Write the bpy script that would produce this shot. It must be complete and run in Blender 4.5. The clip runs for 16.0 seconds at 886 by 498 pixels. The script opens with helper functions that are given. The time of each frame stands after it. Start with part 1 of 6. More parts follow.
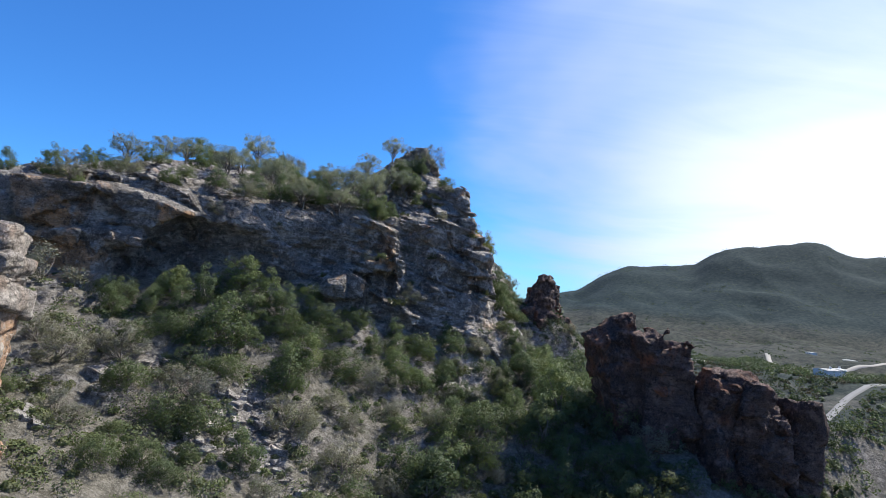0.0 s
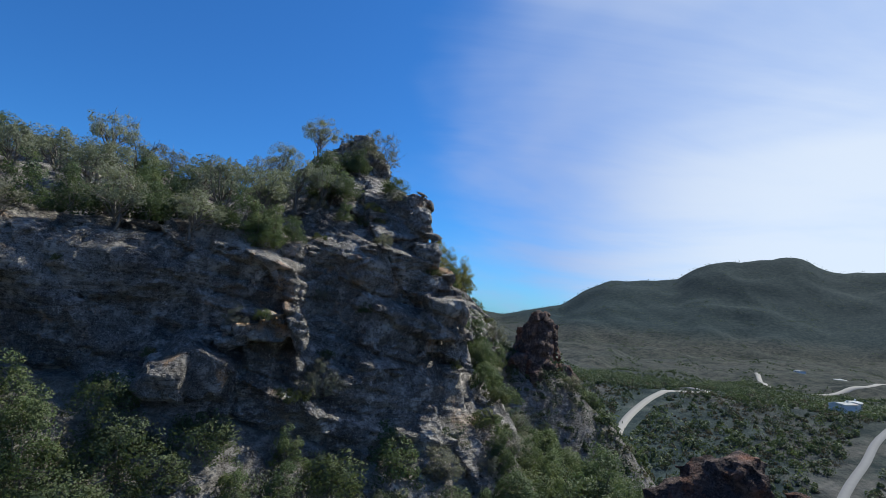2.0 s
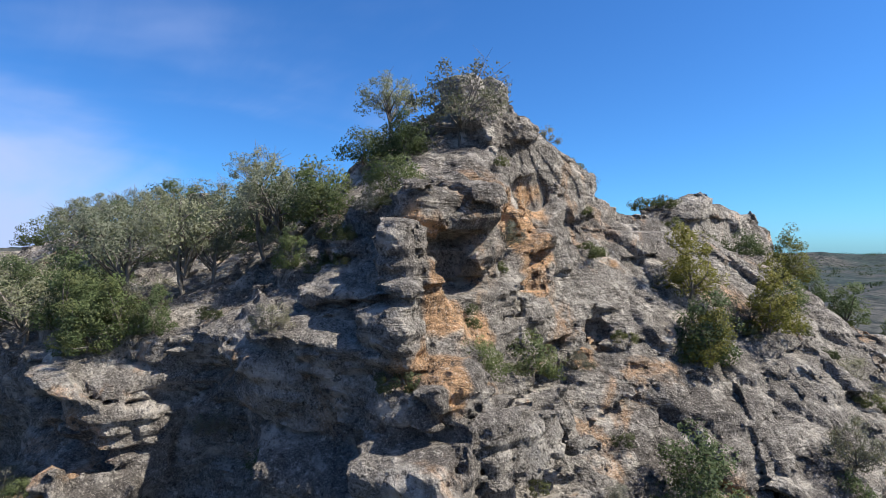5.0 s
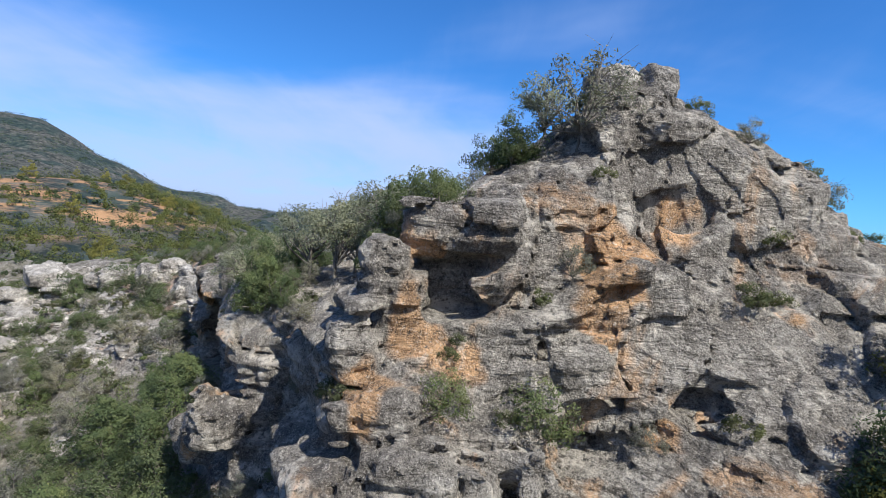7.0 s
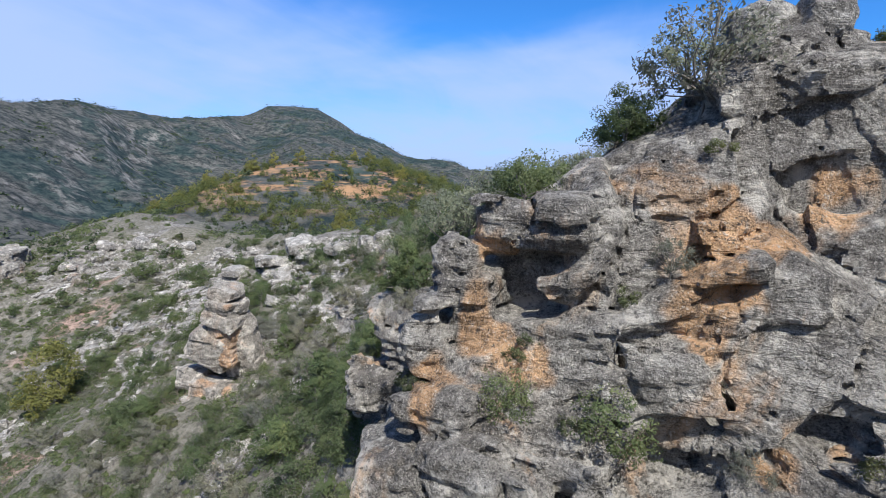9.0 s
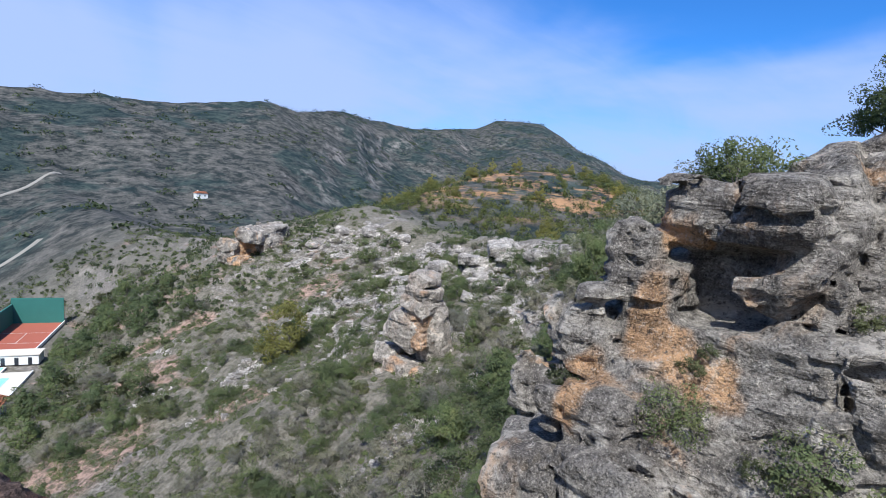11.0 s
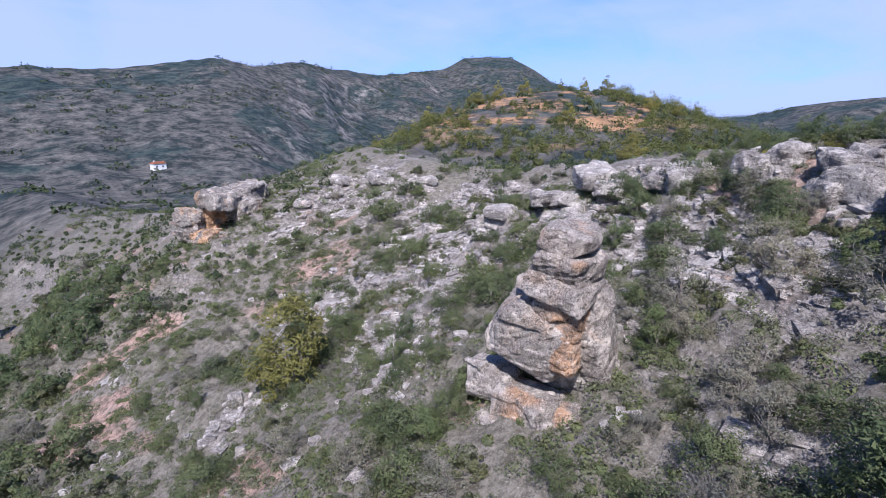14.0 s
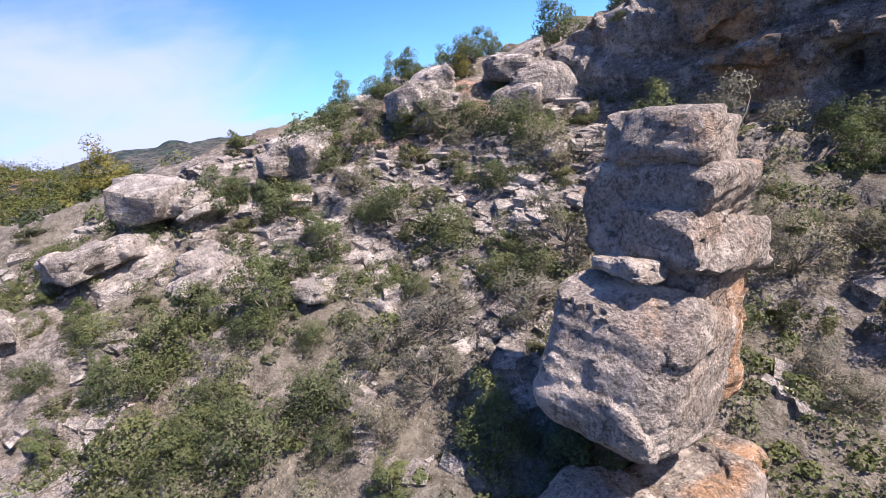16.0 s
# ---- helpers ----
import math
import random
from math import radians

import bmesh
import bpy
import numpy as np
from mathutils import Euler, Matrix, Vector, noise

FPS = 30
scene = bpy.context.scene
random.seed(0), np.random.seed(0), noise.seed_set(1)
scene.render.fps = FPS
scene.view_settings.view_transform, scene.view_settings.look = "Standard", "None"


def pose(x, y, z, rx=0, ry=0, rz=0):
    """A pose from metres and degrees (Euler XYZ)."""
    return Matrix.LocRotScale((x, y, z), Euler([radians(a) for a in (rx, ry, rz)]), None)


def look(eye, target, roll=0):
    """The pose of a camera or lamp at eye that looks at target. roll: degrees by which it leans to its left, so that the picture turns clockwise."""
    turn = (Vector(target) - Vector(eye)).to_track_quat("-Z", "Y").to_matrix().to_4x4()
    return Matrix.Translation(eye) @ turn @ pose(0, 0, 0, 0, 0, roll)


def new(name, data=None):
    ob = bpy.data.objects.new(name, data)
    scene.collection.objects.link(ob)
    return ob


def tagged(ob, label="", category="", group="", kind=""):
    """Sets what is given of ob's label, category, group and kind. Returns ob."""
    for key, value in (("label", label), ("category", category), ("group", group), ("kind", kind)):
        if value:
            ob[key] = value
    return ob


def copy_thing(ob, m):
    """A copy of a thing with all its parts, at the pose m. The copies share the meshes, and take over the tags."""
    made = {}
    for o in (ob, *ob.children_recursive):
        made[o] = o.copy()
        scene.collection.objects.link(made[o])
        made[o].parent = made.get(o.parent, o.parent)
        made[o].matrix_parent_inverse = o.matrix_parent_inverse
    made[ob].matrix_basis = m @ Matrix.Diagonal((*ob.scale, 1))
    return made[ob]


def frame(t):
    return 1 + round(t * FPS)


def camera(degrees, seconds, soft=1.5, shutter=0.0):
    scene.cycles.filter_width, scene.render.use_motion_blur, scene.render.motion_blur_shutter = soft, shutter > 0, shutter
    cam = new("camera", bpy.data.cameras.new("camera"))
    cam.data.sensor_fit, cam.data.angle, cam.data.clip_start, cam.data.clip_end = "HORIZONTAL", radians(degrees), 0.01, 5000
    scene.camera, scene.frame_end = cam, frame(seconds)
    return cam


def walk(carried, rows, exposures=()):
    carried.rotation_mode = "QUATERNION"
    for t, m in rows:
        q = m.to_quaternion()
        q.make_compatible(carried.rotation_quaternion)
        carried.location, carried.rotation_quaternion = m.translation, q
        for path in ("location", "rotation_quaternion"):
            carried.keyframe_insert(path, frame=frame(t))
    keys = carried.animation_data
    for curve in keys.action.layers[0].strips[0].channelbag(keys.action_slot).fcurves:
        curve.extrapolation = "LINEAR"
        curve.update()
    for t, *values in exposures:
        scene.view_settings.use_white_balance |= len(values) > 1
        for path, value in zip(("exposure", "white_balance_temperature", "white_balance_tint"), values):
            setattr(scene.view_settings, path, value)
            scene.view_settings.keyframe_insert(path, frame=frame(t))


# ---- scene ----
# seconds, stops, kelvin, tint of the clip's own exposure and white balance
EXPOSURES = [(0.0, 0.55, 6350, 8), (0.5, -0.02, 6150, 3), (3.0, 0.1, 6200, 3), (4.0, 0.4, 6700, 8), (6.5, 0.48, 6450, 6), (8.0, 0.45, 6200, 5), (10.5, 0.4, 5950, 7), (12.5, 0.36, 5900, 9), (13.5, 0.48, 5800, 16), (14.5, 0.55, 5800, 22), (15.5, 0.5, 6000, 20), (16.0, 0.92, 6900, 24)]
cam = camera(80.0, 16.0, 0.9)
# seconds, place in metres, turn in degrees
ROWS = [
    (0, -1.44, -1.95, 59.83, 95.08, -4.70, -1.61),
    (0.5, -0.69, 4.63, 60.59, 97.49, -5.47, -0.58),
    (1, -0.29, 11.39, 62.42, 97.19, -5.63, -1.70),
    (1.5, 0.37, 17.26, 63.72, 96.18, -5.44, -2.87),
    (2, 2.11, 24.15, 64.91, 96.67, -4.73, -3.38),
    (2.5, 3.85, 29.91, 66.29, 92.81, -4.71, -3.89),
    (3, 6.51, 36.12, 67.80, 92.15, -4.47, -3.23),
    (3.5, 8.38, 42.49, 68.85, 91.60, -0.36, 12.56),
    (4, 12.41, 48.77, 70.35, 90.64, 1.54, 28.28),
    (4.2, 13.46, 50.03, 70.94, 90.24, 1.96, 31.14),
    (6.3, 20.47, 65.40, 72.45, 89.34, -4.98, 73.68),
    (6.5, 20.47, 65.99, 72.53, 88.91, -5.07, 75.73),
    (7, 21.51, 69.24, 73.84, 87.39, -4.87, 88.01),
    (7.5, 21.63, 70.52, 74.33, 85.96, -5.33, 94.23),
    (8, 21.59, 72.08, 74.96, 83.92, -5.20, 100.37),
    (8.2, 21.41, 72.87, 75.67, 82.44, -4.03, 103.00),
    (10.3, 19.46, 75.42, 75.12, 83.05, -1.38, 125.59),
    (10.5, 19.38, 75.48, 74.85, 82.20, -1.59, 127.70),
    (11, 18.68, 75.44, 74.14, 82.00, -4.87, 135.50),
    (11.5, 17.95, 74.91, 73.43, 81.49, -6.58, 142.63),
    (12, 15.57, 71.42, 72.40, 80.18, -2.29, 143.63),
    (12.5, 13.45, 66.51, 71.98, 80.02, 1.49, 139.61),
    (13, 10.42, 59.10, 70.80, 77.39, 1.40, 137.23),
    (13.5, 7.32, 52.63, 69.69, 76.99, 1.76, 136.47),
    (14, 3.19, 44.14, 68.15, 76.58, 0.87, 132.12),
    (14.5, -0.35, 35.93, 66.87, 75.65, -2.44, 117.50),
    (15, -5.50, 26.11, 64.97, 75.64, 2.70, 97.53),
    (15.5, -9.94, 18.76, 63.16, 74.04, 9.59, 66.10),
    (16, -14.99, 14.15, 63.60, 74.12, 12.08, 60.63),
]
walk(cam, [(t, pose(*p)) for t, *p in ROWS], EXPOSURES)

# ---- sky and sun ----
SUN_YAW, SUN_ELEV = -54.0, 52.0   # degrees: bearing from +y (right is minus), height
sun_dir = Vector((-math.sin(radians(SUN_YAW)) * math.cos(radians(SUN_ELEV)), math.cos(radians(SUN_YAW)) * math.cos(radians(SUN_ELEV)), math.sin(radians(SUN_ELEV))))
sun = new("sun", bpy.data.lights.new("sun", "SUN"))
sun.data.energy, sun.data.angle, sun.data.color = 5.0, radians(0.53), (1.0, 0.955, 0.88)
sun.matrix_world = look((0, 0, 300), Vector((0, 0, 300)) - sun_dir)


class Nodes:
    """A short way to write a node tree."""

    def __init__(self, tree):
        self.t = tree
        tree.nodes.clear()

    def __call__(self, kind, inputs=None):
        n = self.t.nodes.new(kind)
        for k, v in (inputs or {}).items():
            if isinstance(v, bpy.types.NodeSocket):
                self.t.links.new(v, n.inputs[k])
            else:
                n.inputs[k].default_value = v
        return n

    def math(self, op, a, b=0.0, c=0.0, clamp=False):
        n = self("ShaderNodeMath", {0: a, 1: b, 2: c})
        n.operation, n.use_clamp = op, clamp
        return n.outputs[0]

    def step(self, v, lo, hi):
        n = self("ShaderNodeMapRange", {0: v, 1: lo, 2: hi, 3: 0.0, 4: 1.0})
        n.interpolation_type = "SMOOTHSTEP"
        return n.outputs[0]

    def mix(self, f, a, b, mode="MIX"):
        n = self("ShaderNodeMix")
        n.data_type, n.blend_type = "RGBA", mode
        for k, v in ((0, f), (6, a), (7, b)):
            if isinstance(v, bpy.types.NodeSocket):
                self.t.links.new(v, n.inputs[k])
            else:
                n.inputs[k].default_value = (*v, 1.0) if isinstance(v, tuple) and len(v) == 3 else v
        return n.outputs[2]

    def noise(self, vec, scale, detail=4.0, rough=0.55, stretch=None, distort=0.0):
        if stretch:
            vec = self("ShaderNodeMapping", {0: vec, 3: stretch}).outputs[0]
        return self("ShaderNodeTexNoise", {"Vector": vec, "Scale": scale, "Detail": detail, "Roughness": rough, "Distortion": distort}).outputs[0]


world = bpy.data.worlds.new("sky")
scene.world = world
world.use_nodes = True
W = Nodes(world.node_tree)
sky = W("ShaderNodeTexSky")
sky.sky_type, sky.sun_disc, sky.sun_elevation, sky.sun_rotation = "NISHITA", False, radians(SUN_ELEV), radians(-SUN_YAW)
sky.altitude, sky.air_density, sky.dust_density, sky.ozone_density = 600.0, 1.0, 0.5, 2.0
way = W("ShaderNodeTexCoord").outputs["Generated"]
xyz = W("ShaderNodeSeparateXYZ", {0: way})
dx, dy, dz = xyz.outputs
# thin high cloud: a flat layer seen in perspective
lift = W.math("ADD", W.math("MAXIMUM", dz, 0.0), 0.16)
flat = W("ShaderNodeCombineXYZ", {0: W.math("DIVIDE", dx, lift), 1: W.math("DIVIDE", dy, lift), 2: 0.0}).outputs[0]
veil = W.noise(flat, 0.42, 5.0, 0.52, stretch=(1.0, 0.62, 1.0), distort=0.6)
wisp = W.noise(flat, 1.5, 6.0, 0.6, stretch=(0.5, 1.3, 1.0), distort=0.9)


def lobe(x, y, z, lo, hi):
    d = W.math("ADD", W.math("ADD", W.math("MULTIPLY", dx, x), W.math("MULTIPLY", dy, y)), W.math("MULTIPLY", dz, z))
    return W.step(d, lo, hi)


east = lobe(0.80, 0.48, 0.36, 0.38, 0.92)
west = W.math("MULTIPLY", lobe(-0.50, -0.86, 0.05, 0.60, 0.95), W.step(dz, 0.46, 0.12))
north = W.math("MULTIPLY", lobe(-0.91, -0.40, 0.05, 0.72, 0.96), W.step(dz, 0.30, 0.13))
cover = W.math("ADD", W.math("MULTIPLY", veil, 1.0), W.math("MULTIPLY", wisp, 0.16))
cover = W.math("ADD", cover, W.math("MAXIMUM", W.math("MULTIPLY", east, 0.46), W.math("MULTIPLY", W.math("MAXIMUM", west, north), 0.46)))
cover = W.math("MULTIPLY", W.step(cover, 0.66, 1.04), 0.92)
glow = W.math("POWER", lobe(sun_dir.x, sun_dir.y, sun_dir.z, 0.55, 1.0), 2.0)
cloud = W.mix(glow, (5.9, 7.2, 11.6), (11.0, 11.6, 13.6))
cloud = W.mix(lobe(0.72, 0.69, 0.08, 0.82, 1.0), cloud, (12.5, 13.0, 14.5))
tone = W.mix(cover, W.mix(1.0, sky.outputs[0], (0.50, 1.15, 1.98), "MULTIPLY"), cloud)
back = W("ShaderNodeBackground", {0: tone, 1: 0.066})
W("ShaderNodeOutputWorld", {0: back.outputs[0]})

# ---- materials ----
def material(name, build):
    m = bpy.data.materials.new(name)
    m.use_nodes = True
    N = Nodes(m.node_tree)
    bsdf = N("ShaderNodeBsdfPrincipled")
    N("ShaderNodeOutputMaterial", {0: bsdf.outputs[0]})
    build(N, bsdf, N("ShaderNodeNewGeometry").outputs["Position"])
    return m


def put(N, bsdf, color, rough=0.9, bump=None, strength=0.5, dist=0.1, spec=0.25):
    if isinstance(color, bpy.types.NodeSocket):
        N.t.links.new(color, bsdf.inputs["Base Color"])
    else:
        bsdf.inputs["Base Color"].default_value = (*color, 1.0)
    bsdf.inputs["Roughness"].default_value = rough
    bsdf.inputs["Specular IOR Level"].default_value = spec
    if bump is not None:
        b = N("ShaderNodeBump", {"Strength": strength, "Distance": dist, "Height": bump})
        N.t.links.new(b.outputs[0], bsdf.inputs["Normal"])


def crack(N, pos, scale, wide, stretch=(1.0, 1.0, 1.0), push=0.5):
    """1 along the joints of an irregular net, 0 between them."""
    wob = N("ShaderNodeTexNoise", {"Vector": pos, "Scale": scale * 1.3, "Detail": 3.0}).outputs[1]
    moved = N("ShaderNodeVectorMath", {0: wob, 1: (push / scale,) * 3, 2: N("ShaderNodeMapping", {0: pos, 3: stretch}).outputs[0]})
    moved.operation = "MULTIPLY_ADD"
    v = N("ShaderNodeTexVoronoi", {"Vector": moved.outputs[0], "Scale": scale})
    v.feature = "DISTANCE_TO_EDGE"
    return N.step(v.outputs["Distance"], wide, 0.0)


def rock_build(grey, dark, warm, warm_at, scale=1.0, beds=1.0):
    def build(N, bsdf, pos):
        big = N.noise(pos, 0.16 * scale, 4.0, 0.6)
        mid = N.noise(pos, 0.8 * scale, 6.0, 0.66)
        fine = N.noise(pos, 3.6 * scale, 7.0, 0.72)
        grit = N.noise(pos, 13.0 * scale, 4.0, 0.7)
        bed = N.noise(pos, 1.0 * scale, 5.0, 0.62, stretch=(0.65, 0.65, 2.6), distort=1.1)
        plates = N.step(N.noise(pos, 0.13 * scale, 2.0), 0.38, 0.54)
        drip = N.noise(pos, 1.0 * scale, 4.0, 0.6, stretch=(0.9, 0.9, 0.10), distort=0.3)
        col = N.mix(N.step(big, 0.34, 0.66), dark, grey)
        col = N.mix(N.step(mid, 0.48, 0.66), col, tuple(min(1.0, c * 1.5) for c in grey))
        col = N.mix(N.math("MULTIPLY", N.math("MULTIPLY", N.step(bed, 0.52, 0.60), 0.55 * beds), plates), col, tuple(c * 0.5 for c in dark))
        # iron stains
        seep = N.noise(pos, 0.17 * scale, 5.0, 0.68, stretch=(1.0, 1.0, 0.55), distort=1.2)
        iron = N("ShaderNodeAttribute")
        iron.attribute_name = "iron"
        patch = N.math("MAXIMUM", N.math("MULTIPLY", N.step(seep, warm_at, warm_at + 0.12), 0.7), N.step(iron.outputs["Fac"], 0.30, 0.85))
        patch = N.math("MULTIPLY", N.math("MULTIPLY", patch, N.step(fine, 0.24, 0.44)), N.step(drip, 0.28, 0.44))
        col = N.mix(N.math("MULTIPLY", patch, 0.88), col, N.mix(N.step(mid, 0.3, 0.7), tuple(c * 0.6 for c in warm), tuple(min(1.0, c * 1.3) for c in warm)))
        col = N.mix(N.math("MULTIPLY", N.step(drip, 0.56, 0.70), 0.55), col, tuple(c * 0.40 for c in dark))
        # lichen, pits, joints
        col = N.mix(N.math("MULTIPLY", N.step(fine, 0.55, 0.66), 0.62), col, tuple(min(1.0, c * 1.9) for c in grey))
        col = N.mix(N.math("MULTIPLY", N.step(fine, 0.47, 0.36), 0.8), col, tuple(c * 0.32 for c in dark))
        col = N.mix(N.math("MULTIPLY", N.math("MULTIPLY", N.step(grit, 0.50, 0.40), 0.7), N.step(mid, 0.62, 0.42)), col, tuple(c * 0.35 for c in dark))
        col = N.mix(N.math("MULTIPLY", N.step(grit, 0.55, 0.66), 0.5), col, tuple(min(1.0, c * 1.7) for c in grey))
        joint = N.math("MULTIPLY", crack(N, pos, 0.7 * scale, 0.022, (1.0, 1.0, 1.7), 1.1), N.step(N.noise(pos, 0.9 * scale, 5.0, 0.7), 0.52, 0.62))
        lines = N.math("MULTIPLY", joint, 0.8)
        col = N.mix(N.math("MULTIPLY", lines, 0.7), col, tuple(c * 0.25 for c in dark))
        h = N.math("ADD", N.math("MULTIPLY", fine, 0.55), N.math("MULTIPLY", mid, 0.8))
        h = N.math("ADD", h, N.math("MULTIPLY", N.math("MULTIPLY", bed, 0.7 * beds), plates))
        h = N.math("ADD", h, N.math("MULTIPLY", grit, 0.22))
        h = N.math("SUBTRACT", h, N.math("MULTIPLY", lines, 0.15))
        put(N, bsdf, col, 0.92, h, 1.0, 0.75)
    return build


ROCK = material("limestone", rock_build((0.42, 0.375, 0.325), (0.19, 0.165, 0.145), (0.66, 0.38, 0.19), 0.57))
RED_ROCK = material("red_limestone", rock_build((0.19, 0.13, 0.105), (0.085, 0.058, 0.05), (0.32, 0.12, 0.055), 0.54))
PALE_ROCK = material("pale_limestone", rock_build((0.48, 0.435, 0.39), (0.29, 0.26, 0.235), (0.58, 0.32, 0.17), 0.62))
BLOCK_ROCK = material("block_limestone", rock_build((0.46, 0.405, 0.35), (0.30, 0.26, 0.225), (0.60, 0.34, 0.18), 0.56, 0.7, 0.2))


def ground_build(N, bsdf, pos):
    mid = N.noise(pos, 0.30, 5.0, 0.62)
    small = N.noise(pos, 1.5, 6.0, 0.68)
    grit = N.noise(pos, 6.0, 5.0, 0.72)
    up = N("ShaderNodeSeparateXYZ", {0: N("ShaderNodeNewGeometry").outputs["Normal"]}).outputs[2]
    rocky, earthy = N("ShaderNodeAttribute"), N("ShaderNodeAttribute")
    rocky.attribute_name, earthy.attribute_name = "bare", "earth"
    scrub = N.mix(N.step(small, 0.3, 0.7), (0.10, 0.090, 0.068), (0.25, 0.225, 0.185))
    stone = N.mix(N.step(small, 0.34, 0.66), (0.16, 0.143, 0.128), (0.39, 0.35, 0.31))
    joint = N.math("MULTIPLY", crack(N, pos, 0.8, 0.04, (1.0, 1.0, 3.0), 1.1), N.step(N.noise(pos, 0.9, 5.0, 0.7), 0.48, 0.60))
    stone = N.mix(N.math("MULTIPLY", joint, 0.7), stone, (0.06, 0.052, 0.045))
    dip = N.noise(N("ShaderNodeMapping", {0: pos, 2: (0.0, radians(-20.0), 0.0), 3: (0.8, 0.7, 3.0)}).outputs[0], 0.75, 7.0, 0.72, distort=0.3)
    stone = N.mix(N.math("MULTIPLY", N.step(dip, 0.50, 0.42), 0.75), stone, (0.13, 0.115, 0.10))
    stone = N.mix(N.math("MULTIPLY", N.math("MULTIPLY", N.step(dip, 0.56, 0.66), N.step(small, 0.40, 0.55)), 0.6), stone, (0.46, 0.415, 0.37))
    soil = N.mix(N.step(small, 0.3, 0.7), (0.22, 0.135, 0.10), (0.45, 0.315, 0.25))
    bed = N.math("MAXIMUM", N.step(rocky.outputs["Fac"], 0.22, 0.55), N.math("MULTIPLY", N.step(up, 0.84, 0.66), 0.9))
    col = N.mix(N.math("MULTIPLY", N.step(earthy.outputs["Fac"], 0.10, 0.55), N.step(small, 0.30, 0.55)), scrub, soil)
    col = N.mix(N.math("MULTIPLY", bed, N.step(mid, 0.28, 0.50)), col, stone)
    col = N.mix(N.math("MULTIPLY", N.step(grit, 0.55, 0.70), 0.45), col, (0.46, 0.425, 0.38))
    col = N.mix(N.math("MULTIPLY", N.step(grit, 0.46, 0.34), 0.4), col, (0.06, 0.053, 0.045))
    # woods and scrub close over the ground away from the rocky hill
    apart = N("ShaderNodeVectorMath", {0: pos, 1: (-20.0, 20.0, 50.0)})
    apart.operation = "DISTANCE"
    sep = N("ShaderNodeSeparateXYZ", {0: pos}).outputs
    away = N.math("MAXIMUM", N.step(apart.outputs["Value"], 100.0, 270.0), N.math("MAXIMUM", N.step(sep[0], 32.0, 70.0), N.step(sep[0], -70.0, -100.0)))
    # the far slopes vary by bearing and height
    round_ = N("ShaderNodeMapping", {0: pos, 3: (0.62, 0.62, 1.0)}).outputs[0]
    speck = N.noise(round_, 0.13, 8.0, 0.82)
    patchy = N.noise(round_, 0.011, 7.0, 0.72)
    # a little bluish haze of distance is mixed into the hill and forest colours
    hill = N.mix(N.step(speck, 0.42, 0.54), (0.020, 0.026, 0.026), (0.082, 0.080, 0.074))
    hill = N.mix(N.math("MULTIPLY", N.step(speck, 0.54, 0.64), 0.55), hill, (0.20, 0.185, 0.165))
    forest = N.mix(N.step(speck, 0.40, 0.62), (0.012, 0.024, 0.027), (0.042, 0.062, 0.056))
    hill = N.mix(N.math("MULTIPLY", N.step(patchy, 0.47, 0.55), 0.85), hill, forest)
    # crags where it is steep or high, dry-stone terraces low down on the western side
    crag = N.math("MULTIPLY", N.step(up, 0.90, 0.76), N.step(N.noise(round_, 0.05, 7.0, 0.75), 0.46, 0.58))
    crag = N.math("MULTIPLY", crag, N.step(sep[0], 160.0, -60.0))
    hill = N.mix(N.math("MULTIPLY", crag, 0.75), hill, N.mix(N.step(speck, 0.38, 0.60), (0.05, 0.045, 0.042), (0.30, 0.27, 0.245)))
    level = N.math("FRACT", N.math("DIVIDE", N.math("ADD", sep[2], N.math("MULTIPLY", N.noise(round_, 0.03, 3.0, 0.5), 9.0)), 5.5))
    wall = N.math("MULTIPLY", N.step(level, 0.66, 0.86), N.step(N.noise(round_, 0.016, 5.0, 0.7), 0.53, 0.62))
    wall = N.math("MULTIPLY", N.math("MULTIPLY", wall, N.step(sep[2], 95.0, 55.0)), N.step(speck, 0.40, 0.54))
    wall = N.math("MULTIPLY", wall, N.step(sep[0], 80.0, -20.0))
    hill = N.mix(N.math("MULTIPLY", wall, 0.2), hill, (0.26, 0.23, 0.195))
    # close woods over the eastern mountains
    floor = N.mix(N.step(speck, 0.36, 0.62), (0.014, 0.020, 0.018), (0.062, 0.060, 0.046))
    hill = N.mix(N.math("MULTIPLY", N.step(sep[0], 60.0, 260.0), 0.8), hill, floor)
    # darker and bluer up high: shade and distance haze put into the colour
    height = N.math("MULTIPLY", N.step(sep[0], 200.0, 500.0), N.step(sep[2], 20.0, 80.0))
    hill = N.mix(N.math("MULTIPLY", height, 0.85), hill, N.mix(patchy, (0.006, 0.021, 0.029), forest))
    # orange and pale earth on the terraced knoll
    knoll = N("ShaderNodeVectorMath", {0: pos, 1: (-160.0, -58.0, 66.0)})
    knoll.operation = "DISTANCE"
    terrace = N.math("MULTIPLY", N.step(N.noise(pos, 0.10, 5.0, 0.65, stretch=(0.35, 0.35, 3.2)), 0.46, 0.56), N.math("MULTIPLY", N.step(knoll.outputs["Value"], 62.0, 36.0), N.step(speck, 0.42, 0.54)))
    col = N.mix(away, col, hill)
    col = N.mix(N.math("MULTIPLY", terrace, 0.9), col, N.mix(speck, (0.16, 0.075, 0.03), (0.52, 0.31, 0.17)))
    h = N.math("ADD", N.math("MULTIPLY", grit, 0.35), small)
    h = N.math("ADD", h, N.math("MULTIPLY", N.math("MULTIPLY", dip, bed), 1.6))
    h = N.math("SUBTRACT", h, N.math("MULTIPLY", N.math("MULTIPLY", joint, bed), 0.4))
    h = N.math("MULTIPLY", h, N.math("SUBTRACT", 1.0, away))
